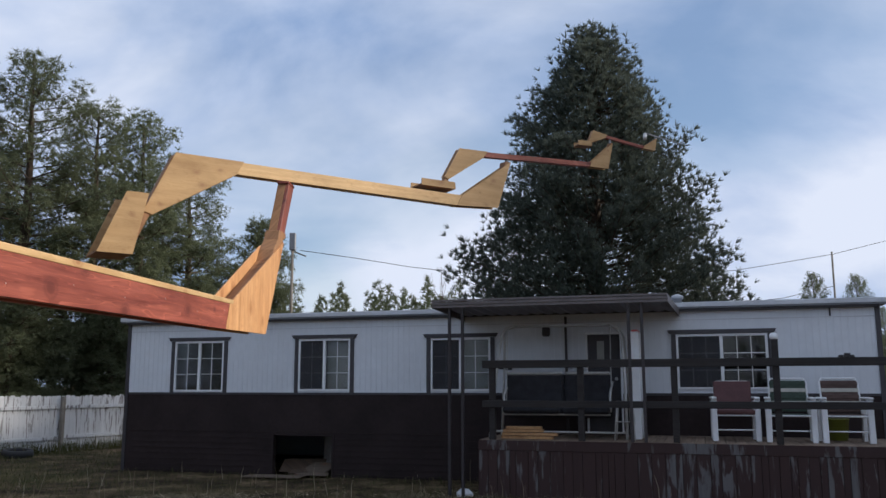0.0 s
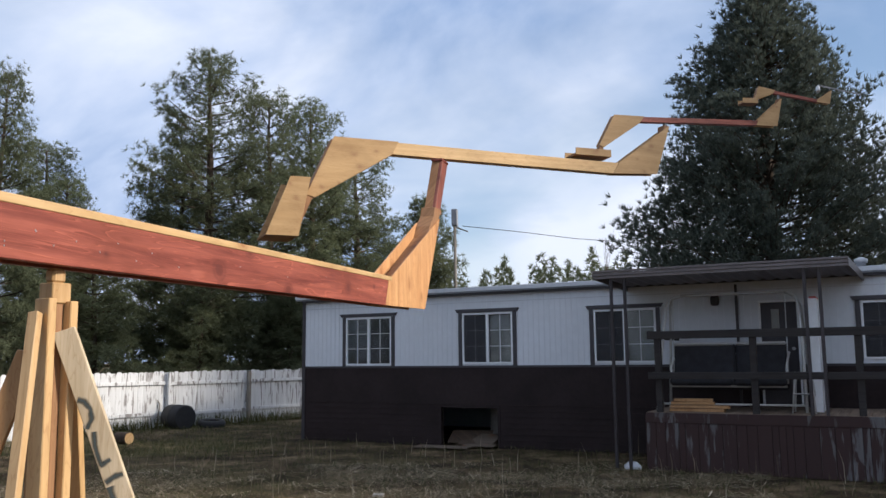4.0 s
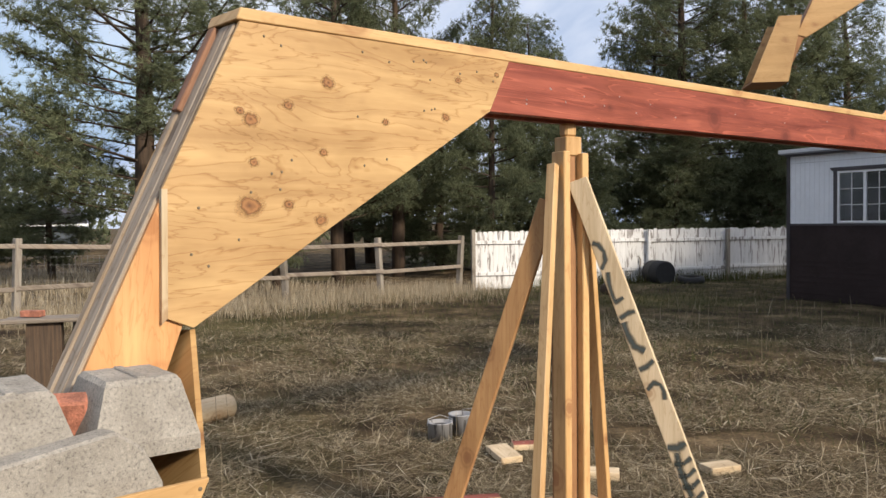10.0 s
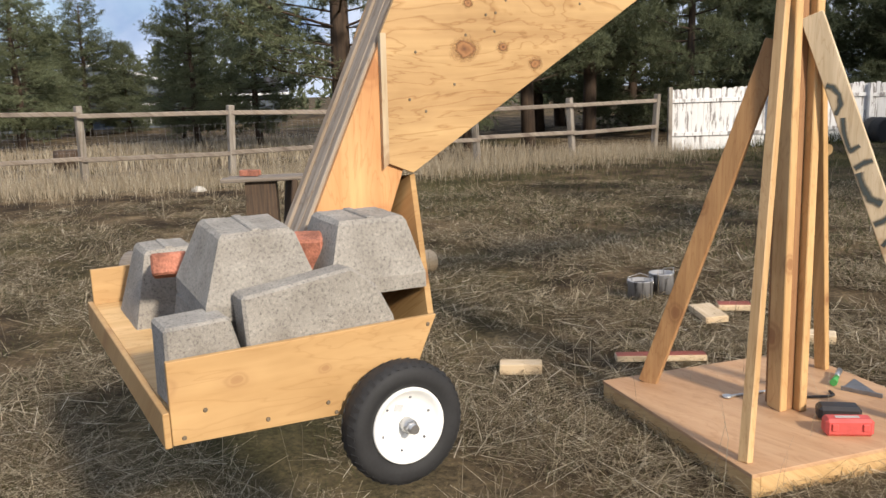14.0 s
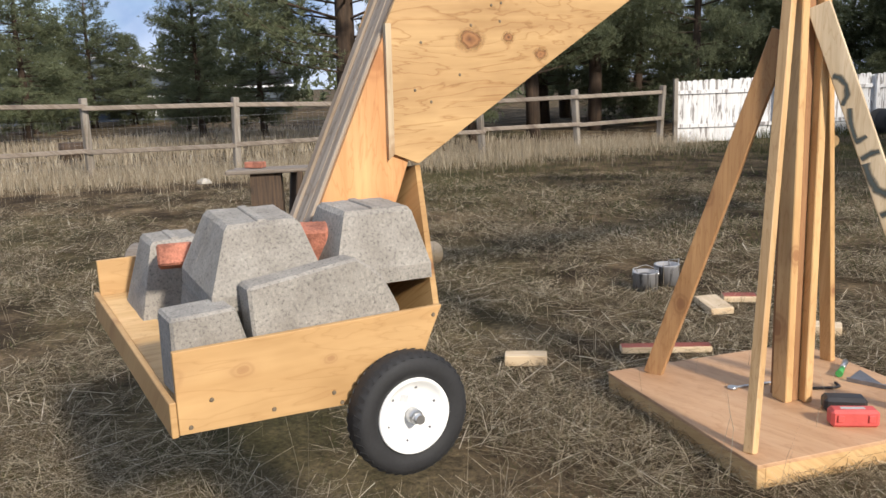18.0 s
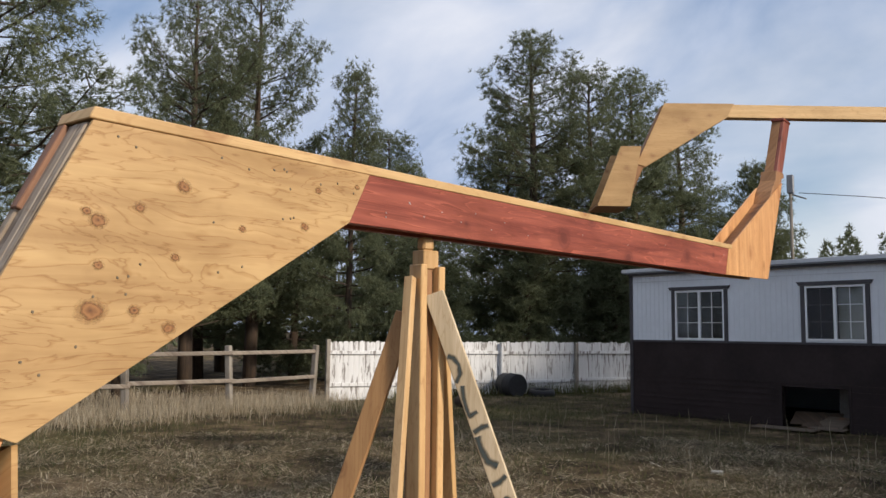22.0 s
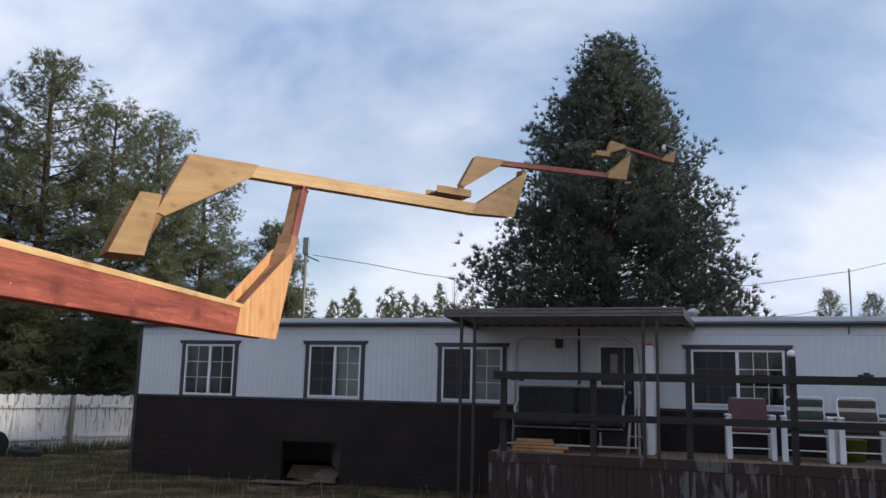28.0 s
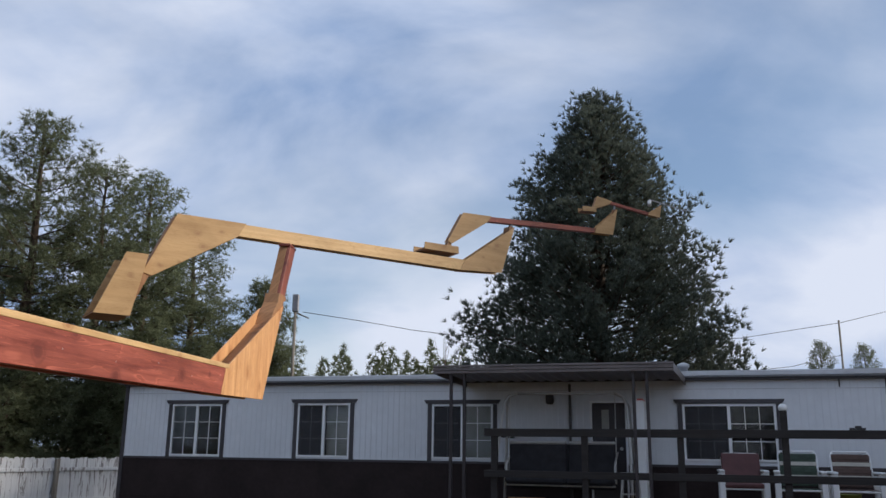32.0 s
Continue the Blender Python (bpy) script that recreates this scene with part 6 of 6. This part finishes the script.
# kinds of pine, then their places: x, y, height, width factor, turn
p_tall = pine(1, 11.0, 3.2, 3.5, 0.13, 0.10)
p_mid = pine(2, 9.0, 2.7, 3.9, 0.12)
p_open = pine(3, 12.0, 3.9, 3.5, 0.15, 0.34)
p_high = pine(9, 9.0, 2.8, 4.0, 0.10)
p_young = pine(6, 6.0, 1.8, 4.4, 0.05)
PINES = [
    (p_tall, 11.0, -12.9, 28.2, 13.0, 1.12, 30), (p_mid, 9.0, -11.3, 30.0, 11.6, 1.0, 100), (p_mid, 9.0, -10.4, 32.4, 11.7, 1.1, 210),
    (p_tall, 11.0, -9.2, 34.8, 10.9, 1.2, 80), (p_young, 6.0, -6.8, 36.4, 8.6, 1.0, 10), (p_mid, 9.0, -14.9, 29.5, 10.0, 1.0, 300),
    (p_open, 12.0, -17.2, 15.6, 11.2, 0.92, 0), (p_open, 12.0, -17.5, 18.3, 12.4, 0.86, 140), (p_mid, 9.0, -14.7, 19.2, 9.2, 0.72, 40),
    (p_young, 6.0, -14.0, 23.0, 5.6, 1.2, 160), (p_mid, 9.0, -16.5, 24.5, 7.5, 1.2, 20), (p_open, 12.0, -18.5, 10.6, 12.5, 1.2, 200),
    (p_mid, 9.0, -16.6, 13.0, 6.2, 0.9, 260), (p_high, 9.0, -26.8, 10.0, 5.7, 1.15, 15),
    (p_high, 9.0, -29.8, 5.4, 6.3, 1.25, 120), (p_high, 9.0, -33.0, 2.6, 6.6, 1.3, 220), (p_high, 9.0, -25.0, 11.3, 5.6, 1.1, 330),
    (p_high, 9.0, -33.5, 12.0, 4.2, 1.2, 60), (p_young, 6.0, -18.6, 21.5, 6.6, 1.3, 60),
    (p_tall, 11.0, -21.5, 20.0, 10.5, 1.1, 110), (p_mid, 9.0, -19.0, 28.0, 9.5, 1.2, 190), (p_mid, 9.0, -22.6, 14.4, 4.6, 1.3, 90),
    (p_young, 6.0, -12.4, 26.6, 5.2, 1.3, 90), (p_young, 6.0, -10.2, 29.2, 5.2, 1.3, 190), (p_young, 6.0, -8.2, 31.5, 5.6, 1.2, 290),
    (p_mid, 9.0, -24.5, 24.0, 9.5, 1.3, 250), (p_young, 6.0, -43.0, 9.2, 4.6, 1.5, 33), (p_young, 6.0, -44.5, 13.2, 4.4, 1.5, 133), (p_young, 6.0, -42.0, 16.5, 4.2, 1.6, 233),
    (p_high, 9.0, -31.5, 1.0, 7.0, 1.25, 20), (p_high, 9.0, -44.0, 4.0, 6.6, 1.5, 80), (p_high, 9.0, -43.0, 10.8, 6.2, 1.5, 190), (p_high, 9.0, -40.0, 7.6, 5.2, 1.4, 290),
    # added east of the field, unseen, to shade fence and ground before the house
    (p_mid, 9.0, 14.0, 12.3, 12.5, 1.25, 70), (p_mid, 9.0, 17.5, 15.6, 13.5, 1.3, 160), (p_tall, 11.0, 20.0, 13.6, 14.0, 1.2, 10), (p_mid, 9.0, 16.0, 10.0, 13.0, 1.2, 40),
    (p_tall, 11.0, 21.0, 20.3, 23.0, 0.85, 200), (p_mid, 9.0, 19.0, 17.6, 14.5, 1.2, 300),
]
used = set()
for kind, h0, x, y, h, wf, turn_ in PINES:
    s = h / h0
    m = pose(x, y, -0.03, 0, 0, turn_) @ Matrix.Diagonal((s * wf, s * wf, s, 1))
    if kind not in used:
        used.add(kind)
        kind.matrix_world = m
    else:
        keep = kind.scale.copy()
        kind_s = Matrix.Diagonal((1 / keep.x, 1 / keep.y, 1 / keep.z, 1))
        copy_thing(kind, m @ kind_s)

# far wood behind the house, joined
rnd = random.Random(77)
fv, ff = [], []
for k in range(190):
    x = -22 + k * 0.24 + rnd.uniform(-1, 1) if k < 110 else 4 + (k - 110) * 0.75
    y = 62 + rnd.uniform(-4, 10)
    hh = rnd.uniform(5.5, 9.2) if x < 4 else rnd.uniform(3.2, 5.6)
    n = int(hh * 13)
    for i in range(n):
        f = (i + rnd.random()) / n
        r = (1 - f) ** 0.8 * hh * 0.20 + 0.08
        a = rnd.uniform(0, 6.28)
        c = Vector((x + math.cos(a) * r * rnd.random(), y + math.sin(a) * r * rnd.random(), 0.4 + f * hh))
        blade_tuft(fv, ff, c, Vector((math.cos(a), math.sin(a), 0.8)), 0.40, rnd, 10, 0.045)
far = new("far_trees")
tagged(far, "line of distant conifers beyond the house", "woods", kind="stuff")
leaf_object("foliage", fv, ff, NEEDLES, far)
fv, ff = [], []
for k in range(230):
    a = radians(20 + k * 1.15)
    R = 62 + rnd.uniform(-6, 8)
    x, y = -R * math.sin(a), R * math.cos(a)
    hh = rnd.uniform(4.0, 7.5)
    n = int(hh * 9)
    for i in range(n):
        f = (i + rnd.random()) / n
        r = (1 - f) ** 0.8 * hh * 0.26 + 0.1
        b = rnd.uniform(0, 6.28)
        blade_tuft(fv, ff, Vector((x + math.cos(b) * r, y + math.sin(b) * r, 0.3 + f * hh)), Vector((math.cos(b), math.sin(b), 0.8)), 0.60, rnd, 7, 0.10)
far2 = new("far_trees")
tagged(far2, "line of distant conifers beyond the field", "woods", kind="stuff")
leaf_object("foliage", fv, ff, NEEDLES, far2)
for x, y, h, wf in ((26.3, 54.1, 8.9, 0.75), (28.6, 53.0, 8.6, 0.75), (33.0, 58.0, 7.0, 0.8), (21.0, 60.0, 7.0, 0.7)):
    copy_thing(p_tall, pose(x, y, 0) @ Matrix.Diagonal((h / 11 * wf, h / 11 * wf, h / 11, 1)) @ Matrix.Diagonal((1 / p_tall.scale.x, 1 / p_tall.scale.y, 1 / p_tall.scale.z, 1)))
# bare sapling behind the roof
bt = thing("bare_tree", pose(1.3, 40.0, 0), "thin leafless tree behind the roof", "tree")
part("stem", tube([(0, 0, 0), (0.1, 0, 3), (0.0, 0, 7.2)], 0.06, 6, 0.01), BARK, bt)
rnd = random.Random(9)
for k in range(16):
    z = rnd.uniform(3.0, 6.6)
    a = rnd.uniform(0, 6.28)
    part("twig", tube([(0.05, 0, z), (0.35 * math.cos(a), 0.35 * math.sin(a), z + 0.6), (0.5 * math.cos(a), 0.5 * math.sin(a), z + 1.4)], 0.018, 4, 0.004, False), BARK, bt)

# ---- grass and straw ----
rnd = random.Random(31)


def strew(name, n, area, material, label, length, width, tilt, dense=None):
    """Loose stalks over a stretch of ground; tilt is how far they stand up."""
    v, f = [], []
    for _ in range(n):
        x, y = area(rnd)
        if dense and 0.7 * noise.noise((x * 0.55 + y * 0.25, y * 1.0 - x * 0.3, 5.0)) + 0.5 * noise.noise((x * 2.1, y * 2.6, 1.0)) + rnd.uniform(-0.3, 0.3) < dense:
            continue
        a, el = rnd.uniform(0, 6.28), radians(rnd.uniform(*tilt))
        ln, w = rnd.uniform(*length), rnd.uniform(*width) * max(0.40, min(1.0, math.hypot(x, y) / 8.0))
        d = Vector((math.cos(a) * math.cos(el), math.sin(a) * math.cos(el), math.sin(el)))
        s = d.cross(Vector((0, 0, 1))).normalized() * w if el > 0.6 else Vector((-math.sin(a), math.cos(a), 0)) * w
        p = Vector((x, y, lie(x, y) + 0.004 + (0.012 * rnd.random() if el < 0.6 else -0.01)))
        bend = Vector((rnd.uniform(-0.25, 0.25), rnd.uniform(-0.25, 0.25), -0.06)) * ln
        k = len(v)
        if el < 0.75:
            v += [p - s, p + s, p + d * ln + bend * 0.3 + s * 0.7, p + d * ln + bend * 0.3 - s * 0.7]
            f.append((k, k + 1, k + 2, k + 3))
            continue
        v += [p - s, p + s, p + d * ln * 0.55 + s * 0.8, p + d * ln * 0.55 - s * 0.8, p + d * ln + bend * 0.6]
        f += [(k, k + 1, k + 2, k + 3), (k + 3, k + 2, k + 4)]
    ob = leaf_object(name, v, f, material, None, label)
    return tagged(ob, category="grass")


def near_field(r):
    """More stalks close to the stand, fewer far off."""
    d = 1.2 + 12.5 * r.random() ** 1.5
    a = radians(r.uniform(-12, 92))
    return -d * math.sin(a), d * math.cos(a)


def far_field(r):
    if r.random() < 0.25:
        return r.uniform(-12, -6), r.uniform(14, 22)
    return r.uniform(-15, 8), r.uniform(6, 17)


def fence_band(r):
    t = r.random()
    i = min(int(t * 7), 6)
    a, b = RP[i], RP[i + 1]
    p = a.lerp(b, t * 7 - i) + Vector((-12.8, 15.6, 0))
    return p.x + r.gauss(0.3, 0.95), p.y + r.gauss(0, 0.5)


def white_fence_foot(r):
    p = F0.lerp(F1, 0.12 + 0.88 * r.random() ** 0.8) + fn * abs(r.gauss(0.1, 0.3))
    return p.x, p.y


strew("cut_straw", 500000, near_field, STRAW, "dry cut straw lying over the field", (0.04, 0.21), (0.0012, 0.0032), (-2, 24), -0.02)
strew("loose_straw", 24000, near_field, PALE_STRAW, "long bleached straw scattered over the field", (0.10, 0.32), (0.0026, 0.0060), (-2, 8), 0.05)
strew("short_grass", 110000, near_field, GRASS, "short green and brown grass", (0.03, 0.08), (0.0015, 0.003), (15, 70), -0.15)
strew("far_grass", 52000, far_field, GRASS, "dry short grass before the house", (0.05, 0.16), (0.002, 0.005), (5, 70), 0.0)
strew("tall_grass", 26000, fence_band, TALLGRASS, "tall dry grass along the rail fence", (0.14, 0.44), (0.0014, 0.0032), (52, 88))
strew("weed_stalks", 420, near_field, TALLGRASS, "thin dry weed stalks standing in the field", (0.25, 0.6), (0.002, 0.003), (70, 88))
strew("far_meadow", 16000, lambda r: (r.uniform(-30, -15), r.uniform(-2, 14)), TALLGRASS, "dry meadow beyond the rail fence", (0.15, 0.4), (0.006, 0.012), (55, 88))
strew("weed_stalks", 130, lambda r: (r.uniform(-7.0, 7.0), r.uniform(10.5, 15.8)), TALLGRASS, "sparse dry weed stalks before the house", (0.15, 0.5), (0.003, 0.005), (68, 88))
strew("fence_grass", 2600, white_fence_foot, GRASS, "dull grass along the white fence", (0.15, 0.42), (0.004, 0.008), (55, 88))
